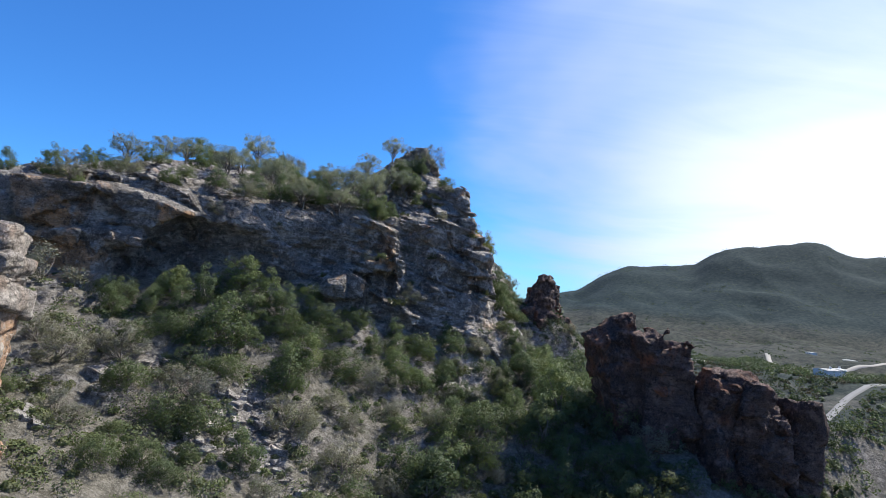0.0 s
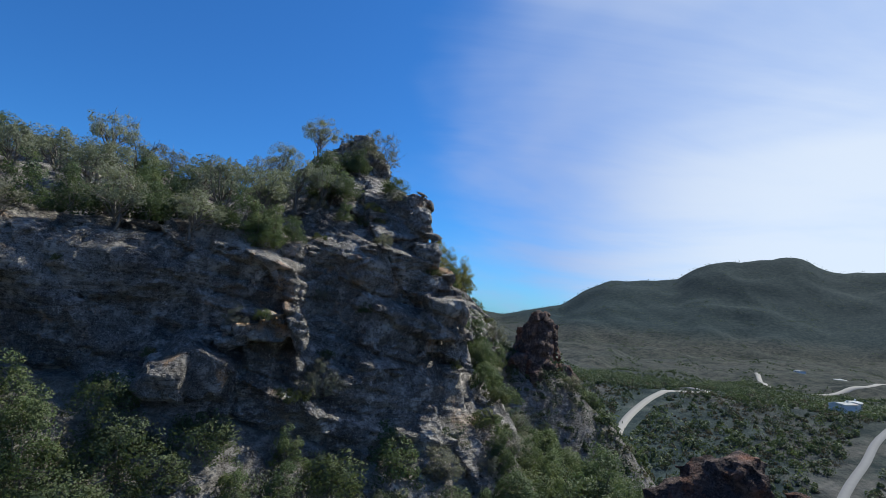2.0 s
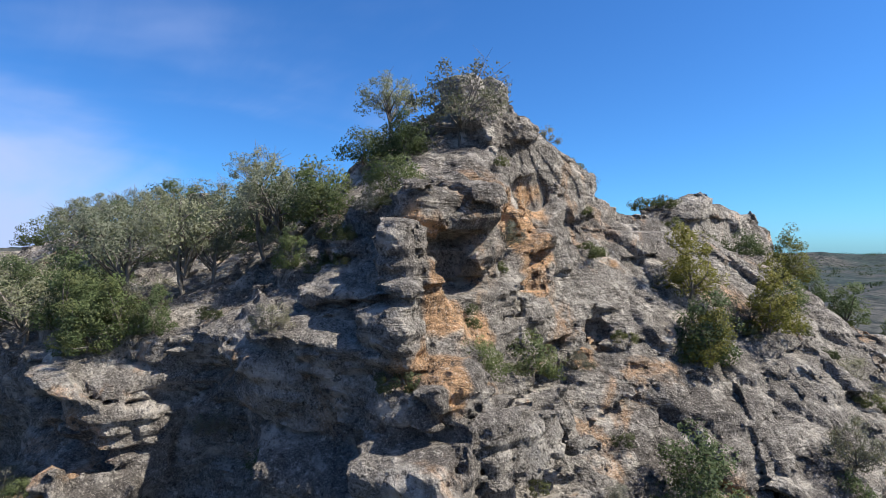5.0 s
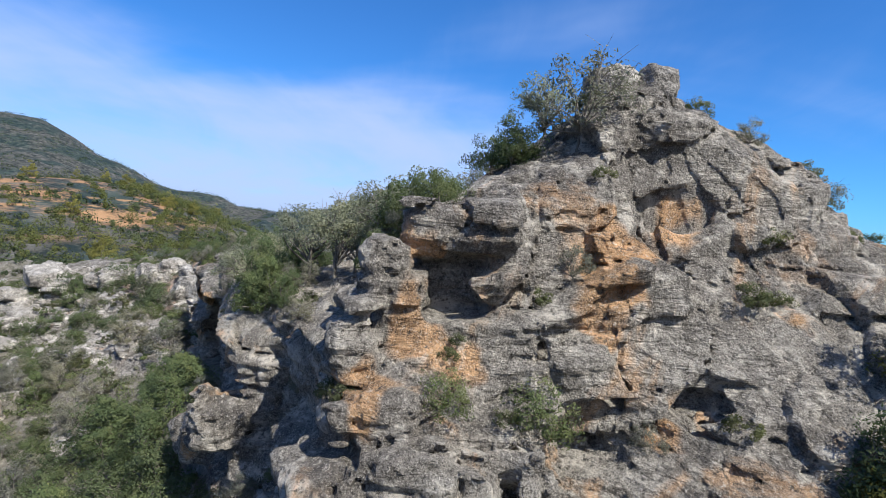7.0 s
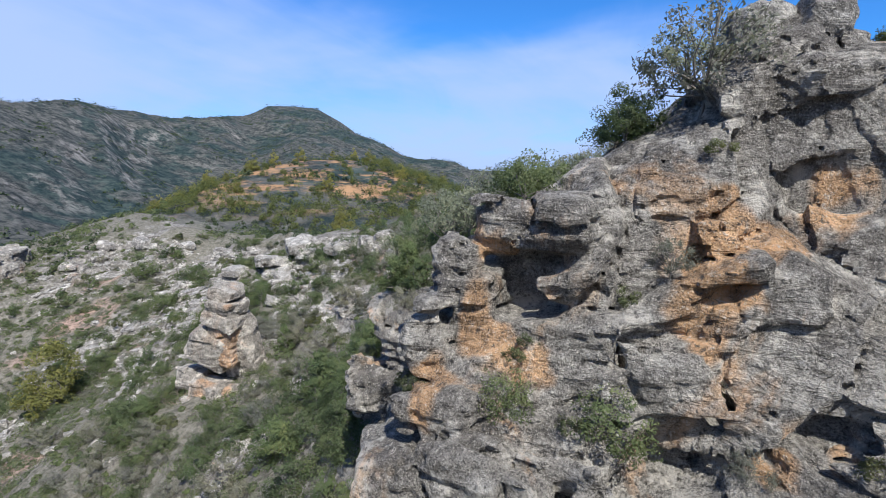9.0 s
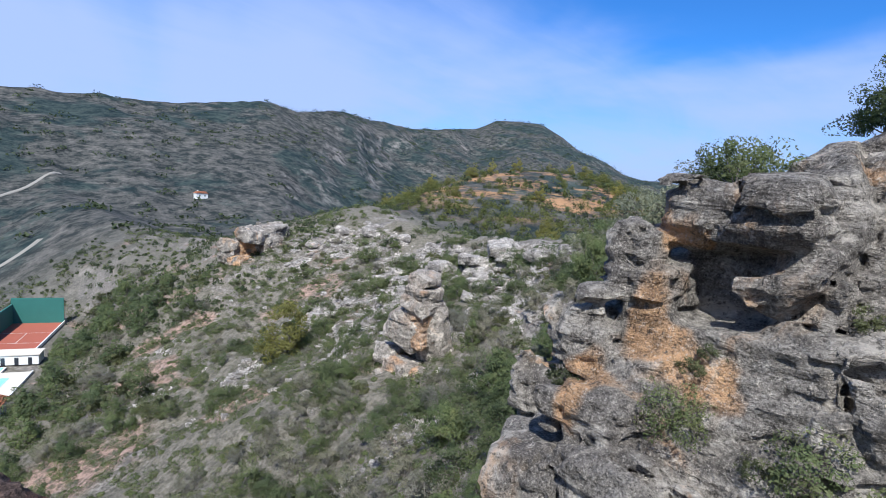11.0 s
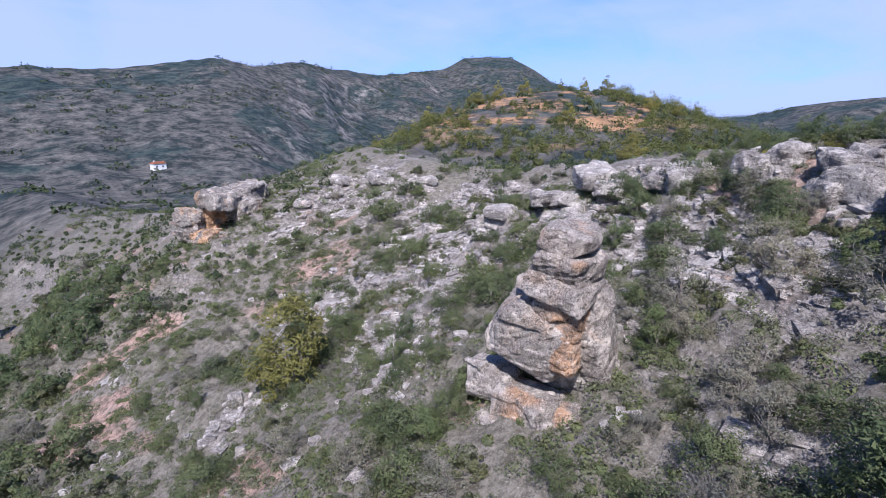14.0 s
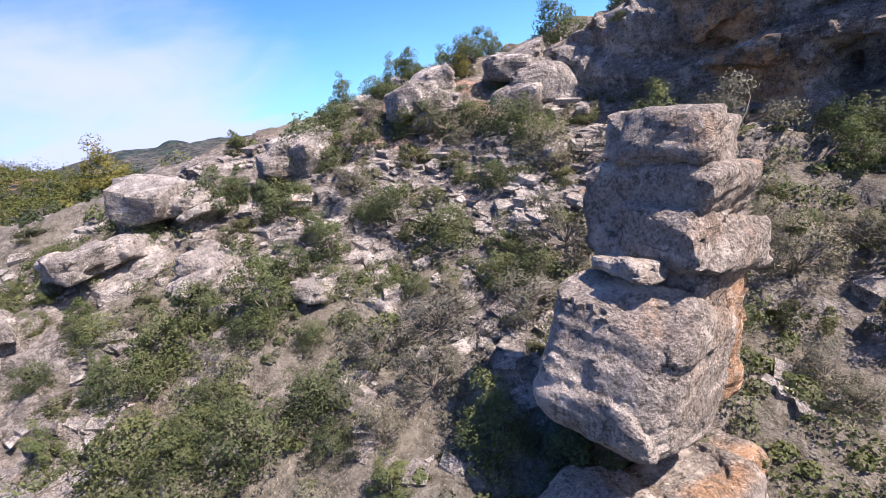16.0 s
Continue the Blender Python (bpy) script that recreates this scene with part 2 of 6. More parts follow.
    h = N.math("ADD", h, N.math("MULTIPLY", N.math("MULTIPLY", speck, away), 2.0))
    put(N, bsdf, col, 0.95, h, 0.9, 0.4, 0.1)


GROUND = material("scrub_ground", ground_build)


def leaf_material(name, a, b, c, round_crown=True):
    def build(N, bsdf, pos):
        r = N("ShaderNodeNewGeometry").outputs["Random Per Island"]
        o = N("ShaderNodeObjectInfo").outputs["Random"]
        col = N.mix(r, a, b)
        col = N.mix(N.math("MULTIPLY", N.step(N.noise(pos, 1.1, 3.0), 0.45, 0.7), 0.6), col, c)
        col = N.mix(1.0, col, N.mix(o, (0.78, 0.80, 0.80), (1.22, 1.16, 1.0)), "MULTIPLY")
        put(N, bsdf, col, 0.62, spec=0.25)
        if round_crown:
            # shade the crown softly, as a rounded mass
            tex = N("ShaderNodeTexCoord")
            off = N("ShaderNodeVectorMath", {0: tex.outputs["Object"], 1: (0.0, 0.0, -0.8)})
            off.operation = "ADD"
            turned = N("ShaderNodeVectorTransform", {0: off.outputs[0]})
            turned.vector_type, turned.convert_from, turned.convert_to = "VECTOR", "OBJECT", "WORLD"
            unit = N("ShaderNodeVectorMath", {0: turned.outputs[0]})
            unit.operation = "NORMALIZE"
            sum_ = N("ShaderNodeVectorMath", {0: unit.outputs[0], 1: (1.1, 1.1, 1.1), 2: N("ShaderNodeNewGeometry").outputs["Normal"]})
            sum_.operation = "MULTIPLY_ADD"
            last = N("ShaderNodeVectorMath", {0: sum_.outputs[0]})
            last.operation = "NORMALIZE"
            N.t.links.new(last.outputs[0], bsdf.inputs["Normal"])
        thin = N("ShaderNodeBsdfTranslucent", {0: N.mix(1.0, col, (1.0, 1.1, 0.75), "MULTIPLY")})
        both = N("ShaderNodeMixShader", {0: 0.38, 1: bsdf.outputs[0], 2: thin.outputs[0]})
        N.t.links.new(both.outputs[0], N.t.nodes["Material Output"].inputs[0])
    return material(name, build)


JUNIPER = leaf_material("juniper_leaf", (0.075, 0.105, 0.052), (0.145, 0.185, 0.085), (0.205, 0.215, 0.10))
OAK = leaf_material("oak_leaf", (0.080, 0.108, 0.054), (0.150, 0.180, 0.086), (0.21, 0.22, 0.115))
OLIVE = leaf_material("olive_leaf", (0.16, 0.17, 0.12), (0.26, 0.27, 0.20), (0.33, 0.33, 0.27))
PINE = leaf_material("pine_needle", (0.14, 0.14, 0.04), (0.25, 0.23, 0.065), (0.32, 0.28, 0.085))
GREY_SCRUB = leaf_material("grey_scrub_leaf", (0.16, 0.155, 0.125), (0.26, 0.25, 0.21), (0.34, 0.32, 0.28))
HEATH = leaf_material("heath_leaf", (0.10, 0.12, 0.065), (0.19, 0.20, 0.11), (0.25, 0.235, 0.13))


def bark_build(N, bsdf, pos):
    n = N.noise(pos, 9.0, 4.0, 0.6, stretch=(1, 1, 0.3))
    put(N, bsdf, N.mix(n, (0.10, 0.08, 0.065), (0.30, 0.27, 0.235)), 0.95, n, 0.7, 0.03)


BARK = material("grey_bark", bark_build)


def plain(name, color, rough=0.7, var=0.18, scale=2.0, metal=0.0, spec=0.35):
    def build(N, bsdf, pos):
        n = N.math("ADD", N.math("MULTIPLY", N.noise(pos, scale, 4.0), 0.6), N.math("MULTIPLY", N.noise(pos, scale * 9, 3.0), 0.4))
        put(N, bsdf, N.mix(n, tuple(c * (1 - var) for c in color), tuple(min(1.0, c * (1 + var)) for c in color)), rough, n, 0.25, 0.02, spec)
        bsdf.inputs["Metallic"].default_value = metal
    return material(name, build)

# ---- shapes out of numbers ----
def hash3(i, j, k, seed):
    h = (i.astype(np.uint32) * np.uint32(374761393) + j.astype(np.uint32) * np.uint32(668265263) + k.astype(np.uint32) * np.uint32(2147483647 - 58) + np.uint32((seed * 974711 + 1013) & 0xFFFFFFFF)) & np.uint32(0xFFFFFFFF)
    h = (h ^ (h >> np.uint32(13))) * np.uint32(1274126177)
    h = (h ^ (h >> np.uint32(16))) * np.uint32(2246822519)
    return ((h ^ (h >> np.uint32(15))) & np.uint32(0xFFFF)).astype(np.float32) / 32767.5 - 1.0


def vnoise(x, y, z, seed=0):
    """Smooth noise from -1 to 1."""
    x, y, z = np.broadcast_arrays(*(np.atleast_1d(np.float32(a)) for a in (x, y, z)))
    i, j, k = (np.floor(a).astype(np.int64) for a in (x, y, z))
    u, v, w = ((a - b).astype(np.float32) for a, b in ((x, i), (y, j), (z, k)))
    u, v, w = (a * a * (3 - 2 * a) for a in (u, v, w))
    lo = (hash3(i, j, k, seed) * (1 - u) + hash3(i + 1, j, k, seed) * u) * (1 - v) + (hash3(i, j + 1, k, seed) * (1 - u) + hash3(i + 1, j + 1, k, seed) * u) * v
    hi = (hash3(i, j, k + 1, seed) * (1 - u) + hash3(i + 1, j, k + 1, seed) * u) * (1 - v) + (hash3(i, j + 1, k + 1, seed) * (1 - u) + hash3(i + 1, j + 1, k + 1, seed) * u) * v
    return lo * (1 - w) + hi * w


def cells(x, y, z, seed=0):
    """For the block of rock that each place belongs to: a random value, how far it is from the joint, and a tilted face."""
    i, j, k = (np.floor(a - 0.5).astype(np.int64) for a in (x, y, z))
    best, second, value, tilt = np.full(x.shape, 9.0, np.float32), np.full(x.shape, 9.0, np.float32), np.zeros(x.shape, np.float32), np.zeros(x.shape, np.float32)
    for a in (0, 1):
        for b in (0, 1):
            for c in (0, 1):
                I, J, K = i + a, j + b, k + c
                h = hash3(I, J, K, seed)
                a1, a2, a3 = hash3(I, J, K, seed + 1), hash3(I, J, K, seed + 2), hash3(I, J, K, seed + 3)
                u, v, w = x - I - 0.5 - 0.36 * a1, y - J - 0.5 - 0.36 * a2, z - K - 0.5 - 0.36 * a3
                d = u * u + v * v + w * w
                nearer = d < best
                second = np.where(nearer, best, np.minimum(second, d))
                value = np.where(nearer, h, value)
                tilt = np.where(nearer, u * a2 - v * a3 + w * a1, tilt)
                best = np.where(nearer, d, best)
    return value, np.sqrt(second) - np.sqrt(best), tilt


def smin(a, b, k):
    h = np.clip(0.5 + 0.5 * (b - a) / k, 0, 1)
    return b * (1 - h) + a * h - k * h * (1 - h)


def smax(a, b, k):
    return -smin(-a, -b, k)


def mesh_from(name, verts, faces, smooth=True):
    """A mesh from an array of places and an array of faces with the same number of corners."""
    me = bpy.data.meshes.new(name)
    n, k = faces.shape
    me.vertices.add(len(verts))
    me.vertices.foreach_set("co", np.ascontiguousarray(verts, np.float32).ravel())
    me.loops.add(n * k)
    me.loops.foreach_set("vertex_index", np.ascontiguousarray(faces, np.int32).ravel())
    me.polygons.add(n)
    me.polygons.foreach_set("loop_start", np.arange(0, n * k, k, dtype=np.int32))
    me.polygons.foreach_set("use_smooth", np.full(n, smooth))
    me.update(calc_edges=True)
    return me


def surface_nets(d, origin, step):
    """The skin of the solid d < 0 on a box of samples."""
    s = d < 0
    nx, ny, nz = (n - 1 for n in d.shape)
    total = np.zeros((nx, ny, nz), np.uint8)
    for a in (0, 1):
        for b in (0, 1):
            for c in (0, 1):
                total += s[a:a + nx, b:b + ny, c:c + nz]
    I, J, K = np.nonzero((total > 0) & (total < 8))
    idx = np.full((nx, ny, nz), -1, np.int32)
    idx[I, J, K] = np.arange(len(I))
    acc, cnt = np.zeros((len(I), 3), np.float32), np.zeros(len(I), np.float32)
    corner = [(a, b, c) for a in (0, 1) for b in (0, 1) for c in (0, 1)]
    for p in corner:
        for q in corner:
            if p < q and sum(abs(u - v) for u, v in zip(p, q)) == 1:
                dp, dq = d[I + p[0], J + p[1], K + p[2]], d[I + q[0], J + q[1], K + q[2]]
                hit = (dp < 0) != (dq < 0)
                t = np.where(hit, dp / np.where(hit, dp - dq, 1), 0)
                for ax in range(3):
                    acc[:, ax] += np.where(hit, p[ax] + t * (q[ax] - p[ax]), 0)
                cnt += hit
    verts = (np.stack([I, J, K], 1) + acc / cnt[:, None]) * step + np.array(origin)
    quads = []
    for ax in range(3):
        lo, hi = [slice(1, n) for n in (nx, ny, nz)], [slice(1, n) for n in (nx, ny, nz)]
        a0, a1 = s[tuple(slice(1, n) if i != ax else slice(0, n) for i, n in enumerate((nx, ny, nz)))], s[tuple(slice(1, n) if i != ax else slice(1, n + 1) for i, n in enumerate((nx, ny, nz)))]
        c = np.argwhere(a0 != a1)
        flip = a0[tuple(c.T)]
        base = c.copy()
        u, v = [i for i in range(3) if i != ax]
        base[:, u] += 1
        base[:, v] += 1
        def at(du, dv):
            q = base.copy()
            q[:, u] -= du
            q[:, v] -= dv
            return idx[q[:, 0], q[:, 1], q[:, 2]]
        f = np.stack([at(0, 0), at(1, 0), at(1, 1), at(0, 1)], 1)
        if ax == 1:
            flip = ~flip
        f[~flip] = f[~flip][:, ::-1]
        quads.append(f)
    faces = np.concatenate(quads)
    faces = faces[(faces >= 0).all(1)]
    # keep no loose crumbs: label the connected pieces and drop the small ones
    label = np.arange(len(verts))
    a, b = np.concatenate([faces[:, 0], faces[:, 1], faces[:, 2]]), np.concatenate([faces[:, 1], faces[:, 2], faces[:, 3]])
    for _ in range(60):
        low = np.minimum(label[a], label[b])
        before = label.copy()
        np.minimum.at(label, a, low)
        np.minimum.at(label, b, low)
        label = label[label[label]]
        if (label == before).all():
            break
    count = np.bincount(label, minlength=len(verts))
    keep = count[label] == count.max()
    new_id = np.cumsum(keep) - 1
    faces = faces[keep[faces[:, 0]]]
    return verts[keep], new_id[faces]


# ---- the lie of the land ----
POOL = (15.0, -80.0, 14.0)


def bend(v, xs, ys):
    return np.interp(v, xs, ys)


def face_line(x):
    """y of the foot of the long south cliff."""
    return bend(x, (-60, -38, -27, -14, -8, -2, 4, 10), (39, 44.6, 50, 56.4, 58.8, 62.4, 66.5, 72))


PIVOT = (0.0, 62.0, 66.0)   # foot of the prow, from which the slope is spread out


def ease(v):
    v = np.clip(v, 0, 1)
    return v * v * (3 - 2 * v)


def loose(x, y):
    """How far a place of the unspread slope moves out from the prow."""
    return 0.2 * ease((face_line(x) - y) / 16) * ease((24 - x) / 16) * ease((125 - np.hypot(x - PIVOT[0], y - PIVOT[1])) / 50)


def spread(x, y):
    k = 1 + loose(x, y)
    return PIVOT[0] + (x - PIVOT[0]) * k, PIVOT[1] + (y - PIVOT[1]) * k


def unspread(x, y):
    u, v = x, y
    for _ in range(7):
        k = 1 + loose(u, v)
        u, v = PIVOT[0] + (x - PIVOT[0]) / k, PIVOT[1] + (y - PIVOT[1]) / k
    return u, v


def far_hills(x, y):
    """Mountains round the place, by bearing from the hill: how far off, how high."""
    cx, cy = x + 5, y - 60
    r = np.hypot(cx, cy) + 1e-6
    b = np.degrees(np.arctan2(-cx, cy))
    b = np.where(b < -60, b + 360, b)
    edge = (-60, -50, -42, -40, -38.5, -37.5, -35, -30.5, -29, -27.5, -21, -18.5, -16.3, -10, -7.5, -5, 0, 40, 80, 89, 94, 100, 103, 107.5, 109.5, 111, 114, 116.5)
    dist = (2300, 2500, 2700, 2660, 2630, 2610, 2560, 2500, 2500, 2490, 2410, 2400, 2400, 2330, 2300, 2270, 2200, 1500, 1100, 1230, 1300, 1400, 1490, 1610, 1640, 1655, 1690, 1715)
    high = (300, 330, 360, 352, 390, 411, 388, 362, 335, 285, 256, 205, 136, 70, 78, 55, 45, 48, 70, 88, 104, 92, 74, 66, 74, 92, 102, 115)
    edge += (119.5, 121.6, 123.3, 125.7, 130.4, 132.5, 134.5, 136.5, 139, 143.5, 147.5, 152, 155, 158, 163.7, 168.6, 172, 177, 183, 190, 215, 250, 285, 300)
    dist += (1745, 1765, 1780, 1790, 1790, 1790, 1705, 1585, 1450, 1210, 1020, 885, 860, 840, 815, 796, 787, 775, 760, 760, 900, 1500, 2000, 2300)
    high += (162, 188, 226, 268, 272, 238, 228, 205, 188, 180, 174, 155, 162, 155, 139, 136, 133, 129, 132, 142, 170, 210, 250, 300)
    d, h = bend(b, edge, dist), bend(b, edge, high)
    n = 15 * vnoise(x / 170, y / 170, 0.5, 3) + 8 * vnoise(x / 60, y / 60, 0.5, 4) + 3 * vnoise(x / 24, y / 24, 0.5, 8)
    n = n + np.clip((r - 300) / 400, 0, 1) * 20 * (0.4 - np.abs(vnoise(b / 4.2, r / 420, 0.7, 35)))
    n = n + np.clip((r - 500) / 700, 0, 1) * (26 * (0.45 - np.abs(vnoise(x / 210, y / 210, 1.5, 5))) + 13 * (0.4 - np.abs(vnoise(x / 85, y / 85, 1.5, 6))))
    east = ease((16 - b) / 16) + ease((b - 282) / 14)
    foot = 0.42 + 0.20 * east
    rise = np.clip((r - foot * d) / ((1 - foot) * d), 0, 1)
    up = np.where(r < d, rise ** 1.35, np.clip(1 - (r - d) / (1.2 * d), 0.35, 1))
    low = bend(b, (-60, 0, 60, 110, 150, 190, 240, 300), (-12, -10, 25, 34, 16, 4, -8, -12))
    low = low * (1 - east) + east * bend(r, (60, 130, 230, 1500), (5, 22, 38, -10))
    return low + (h - low) * up + n * np.clip((r - 200) / 300, 0, 1) * np.where(r < d * 1.02, np.clip((d - r) / 160, 0.14, 1), 0.4)


def blobs(x, y, places):
    """1 near the given places (x, y, radius), 0 away from them."""
    v = np.zeros(np.broadcast(x, y).shape)
    for a, b, r in places:
        v = np.maximum(v, np.clip(1.6 - np.hypot(x - a, y - b) / r, 0, 1))
    return v


def bare(x, y):
    """How bare the rock lies: along the crest, round the tower and in patches over the slope."""
    x, y = unspread(np.asarray(x, float), np.asarray(y, float))
    ridge = np.clip(1.35 - np.abs(x - bend(y, (-110, -70, -30, 0, 30, 45), (-52, -53, -54, -51, -47, -47))) / 9, 0, 1)
    v = 0.40 * ridge + 0.18 * np.clip((-24 - x) / 6, 0, 1) * np.clip((y + 12) / 10, 0, 1) + 0.75 * blobs(x, y, ((-29.5, 33, 3.5), (-36, 38, 4), (-40, 12, 5), (-42, 28, 4), (-30, 5, 4), (-26, 15, 3.5), (-47, -30, 6), (-13, 43, 3)))
    return np.clip(v + 0.75 * vnoise(x / 7, y / 7, 4.4, 31) + 0.45 * vnoise(x / 2.6, y / 2.6, 4.4, 32), 0, 1)


def red_soil(x, y):
    """Patches of orange earth."""
    x, y = unspread(np.asarray(x, float), np.asarray(y, float))
    v = 0.9 * blobs(x, y, ((-20, 28, 2.6), (-19, -62, 9), (-17, -30, 7), (3, 5, 7), (-36, -52, 6), (-8, -14, 5), (-23, 22, 2.5), (-10, 16, 4)))
    return np.clip(v + 0.8 * vnoise(x / 9, y / 9, 7.7, 33) + 0.4 * vnoise(x / 2.4, y / 2.4, 7.7, 34) - 0.20, 0, 1)


def land(x, y):
    """Height of the ground."""
    x, y = np.asarray(x, float), np.asarray(y, float)
    wide_x, wide_y = x, y
    x, y = unspread(x, y)
    k = loose(x, y)
    plane = 47 - 0.38 * (x + 12) + 0.2 * (np.clip(y, -130, 60) - 26)
    plane = plane - np.clip(y - 74, 0, 60) * 0.35 - 0.42 * np.clip(x - 26, 0, 60)
    plane = plane + 7 * np.clip((-x - 2) / 36, 0, 1) * np.clip((-y + 2) / 50, 0, 1)
    crest_x = bend(y, (-110, -70, -30, 0, 30, 45), (-54, -56, -57, -54, -50, -50))
    crest = bend(y, (-130, -100, -74, -56, -30, 0, 30, 45, 60, 80, 110, 180), (38, 46, 55.5, 58.5, 60.0, 62.3, 67.0, 70.5, 70, 68, 58, 42))
    behind = np.clip(crest_x - x, 0, 400)
    knoll = 39 * np.exp(-(((x + 190) / 108) ** 2 + ((y + 88) / 90) ** 2) ** 1.2)
    top = crest - 0.34 * np.clip(behind, 0, 45) + knoll
    z = smin(plane, top, 3.0)
    # scree below the south cliff
    off = face_line(x) - y
    z = z + bend(x, (-40, -28, -12), (-2.0, 1.0, 5.0)) * np.exp(-np.clip(off, 0, 60) / 7.0) * np.clip((x + 48) / 12, 0, 1) * np.clip((12 - x) / 6, 0, 1)
    z = z + (z - PIVOT[2]) * k
    rocky = bare(wide_x, wide_y)
    x, y = wide_x, wide_y
    # a shoulder east of the prow, and the saddle with the pinnacle
    z = smax(z, 57.5 - 0.55 * np.clip(x - 5, 0, 60) - 0.10 * np.abs(y - 84) - 0.9 * np.clip(68 - y, 0, 30), 3.0)
    z = smax(z, 60.0 - 0.02 * (x - 12) ** 2 - np.where(y < 112, 0.15, 0.02) * (y - 112) ** 2, 2.0)
    # ridge of the red crag
    z = smax(z, 53.0 - 0.20 * np.abs(x - 22) - 0.75 * np.abs(y - 50 - 0.10 * (x - 20)), 2.0)
    z = smax(z, far_hills(x, y), 8.0)
    near = np.clip(1.6 - np.hypot(x + 20, y - 20) / 130, 0, 1)
    z = z + near * (1.1 * vnoise(x / 9, y / 9, 0.3, 11) + 0.6 * vnoise(x / 3.6, y / 3.6, 0.3, 12) + 0.28 * vnoise(x / 1.5, y / 1.5, 0.3, 13))
    # broken ledges of rock on the slope
    m = np.clip(vnoise(x / 11, y / 11, 2.2, 14) * 2.2 + 0.45 + 0.6 * rocky, 0, 1) * near * np.clip((-22 - x) / 10, 0, 1)
    q = (z + 0.2 * x) / 1.5 + 0.45 * vnoise(x / 4, y / 4, 1.1, 15)
    z = z + m * 1.5 * (np.floor(q) + np.clip((q - np.floor(q) - 0.70) / 0.25, 0, 1) - q)
    # the village terrace
    u, v = (x - POOL[0]) * 0.92 - (y - POOL[1]) * 0.39 - 4, (x - POOL[0]) * 0.39 + (y - POOL[1]) * 0.92 + 18
    flat = np.clip(2.6 - 1.7 * np.sqrt((u / 21) ** 2 + (v / 56) ** 2), 0, 1)
    flat = flat * flat * (3 - 2 * flat)
    return z * (1 - flat) + (POOL[2] - 0.35) * flat


# one sheet of ground in rings round the slope, finer near it
radius, step = [0.01], 0.55
while radius[-1] < 4300:
    radius.append(radius[-1] + max(0.55, 0.0135 * radius[-1]))
turnings = np.linspace(0, 2 * math.pi, 640)
R, A = np.meshgrid(np.array(radius), turnings, indexing="ij")
X, Y = -22 + R * np.cos(A), 18 + R * np.sin(A)
Z = land(X, Y)
nxg, nyg = X.shape
ids = np.arange(nxg * nyg).reshape(nxg, nyg)
quads = np.stack([ids[:-1, :-1], ids[1:, :-1], ids[1:, 1:], ids[:-1, 1:]], -1).reshape(-1, 4)


def attach(me, name, values):
    """A value for each corner point, read by the material."""
    me.attributes.new(name, "FLOAT", "POINT").data.foreach_set("value", np.ascontiguousarray(values, np.float32).ravel())


ground = new("ground", mesh_from("ground", np.stack([X, Y, Z], -1).reshape(-1, 3), quads))
ground.data.materials.append(GROUND)
attach(ground.data, "bare", bare(X, Y))
attach(ground.data, "earth", red_soil(X, Y))
tagged(ground, "stony scrubland sloping from a limestone crest to a valley", "ground", kind="structure")


# ---- cliffs and rocks ----
def weather(d, x, y, z, seed, rough, grain):
    """Blocks, joints, thin plates and roughness added to the distances d at the places x, y, z."""
    x, y, z = x * grain, y * grain, z * grain
    w = vnoise(x * 0.11, y * 0.11, z * 0.11, seed)
    w2 = vnoise(x * 0.3, y * 0.3, z * 0.3, seed + 1)
    n = 0.45 * w + 0.12 * w2 - 0.12
    zz = z + 0.7 * w + 0.22 * x - 0.10 * y
    # great blocks parted by joints
    v, e, tilt = cells(x * 0.15 + 0.3 * w, y * 0.15 + 0.2 * w2, zz * 0.20, seed + 22)
    n += 0.62 * v + 0.30 * tilt + 0.34 * np.clip(1 - e / 0.05, 0, 1)
    v, e, tilt = cells(x * 0.34 + 0.2 * w2, y * 0.34, zz * 0.52, seed + 2)
    n += 0.34 * v + 0.30 * tilt + 0.30 * np.clip(1 - e / 0.07, 0, 1)
    some = np.clip(0.4 + 1.6 * vnoise(x * 0.2, y * 0.2, z * 0.2, seed + 5), 0, 1)
    v, e, tilt = cells(x * 0.75, y * 0.75, zz * 1.3, seed + 7)
    n += some * (0.20 * v + 0.18 * tilt + 0.14 * np.clip(1 - e / 0.15, 0, 1))
    # beds: each leans out towards its top and is undercut by the next
    thick = np.clip(0.55 + 1.5 * vnoise(x * 0.13, y * 0.13, z * 0.16, seed + 6), 0.12, 1)
    for size, deep, k in ((1.35, 0.34, 12), (0.56, 0.26, 15), (0.27, 0.13, 17)):
        bed = zz / size + 0.55 * vnoise(x * 0.22, y * 0.22, zz * 0.3, seed + k)
        bed = bed - np.floor(bed)
        n += deep * thick * (0.5 - bed + 1.1 * np.clip((bed - 0.80) / 0.20, 0, 1))
    n += 0.10 * vnoise(x * 1.1, y * 1.1, z * 1.5, seed + 13)
    n += 0.08 * vnoise(x * 2.3, y * 2.3, z * 3.0, seed + 14)
    return d + n * rough


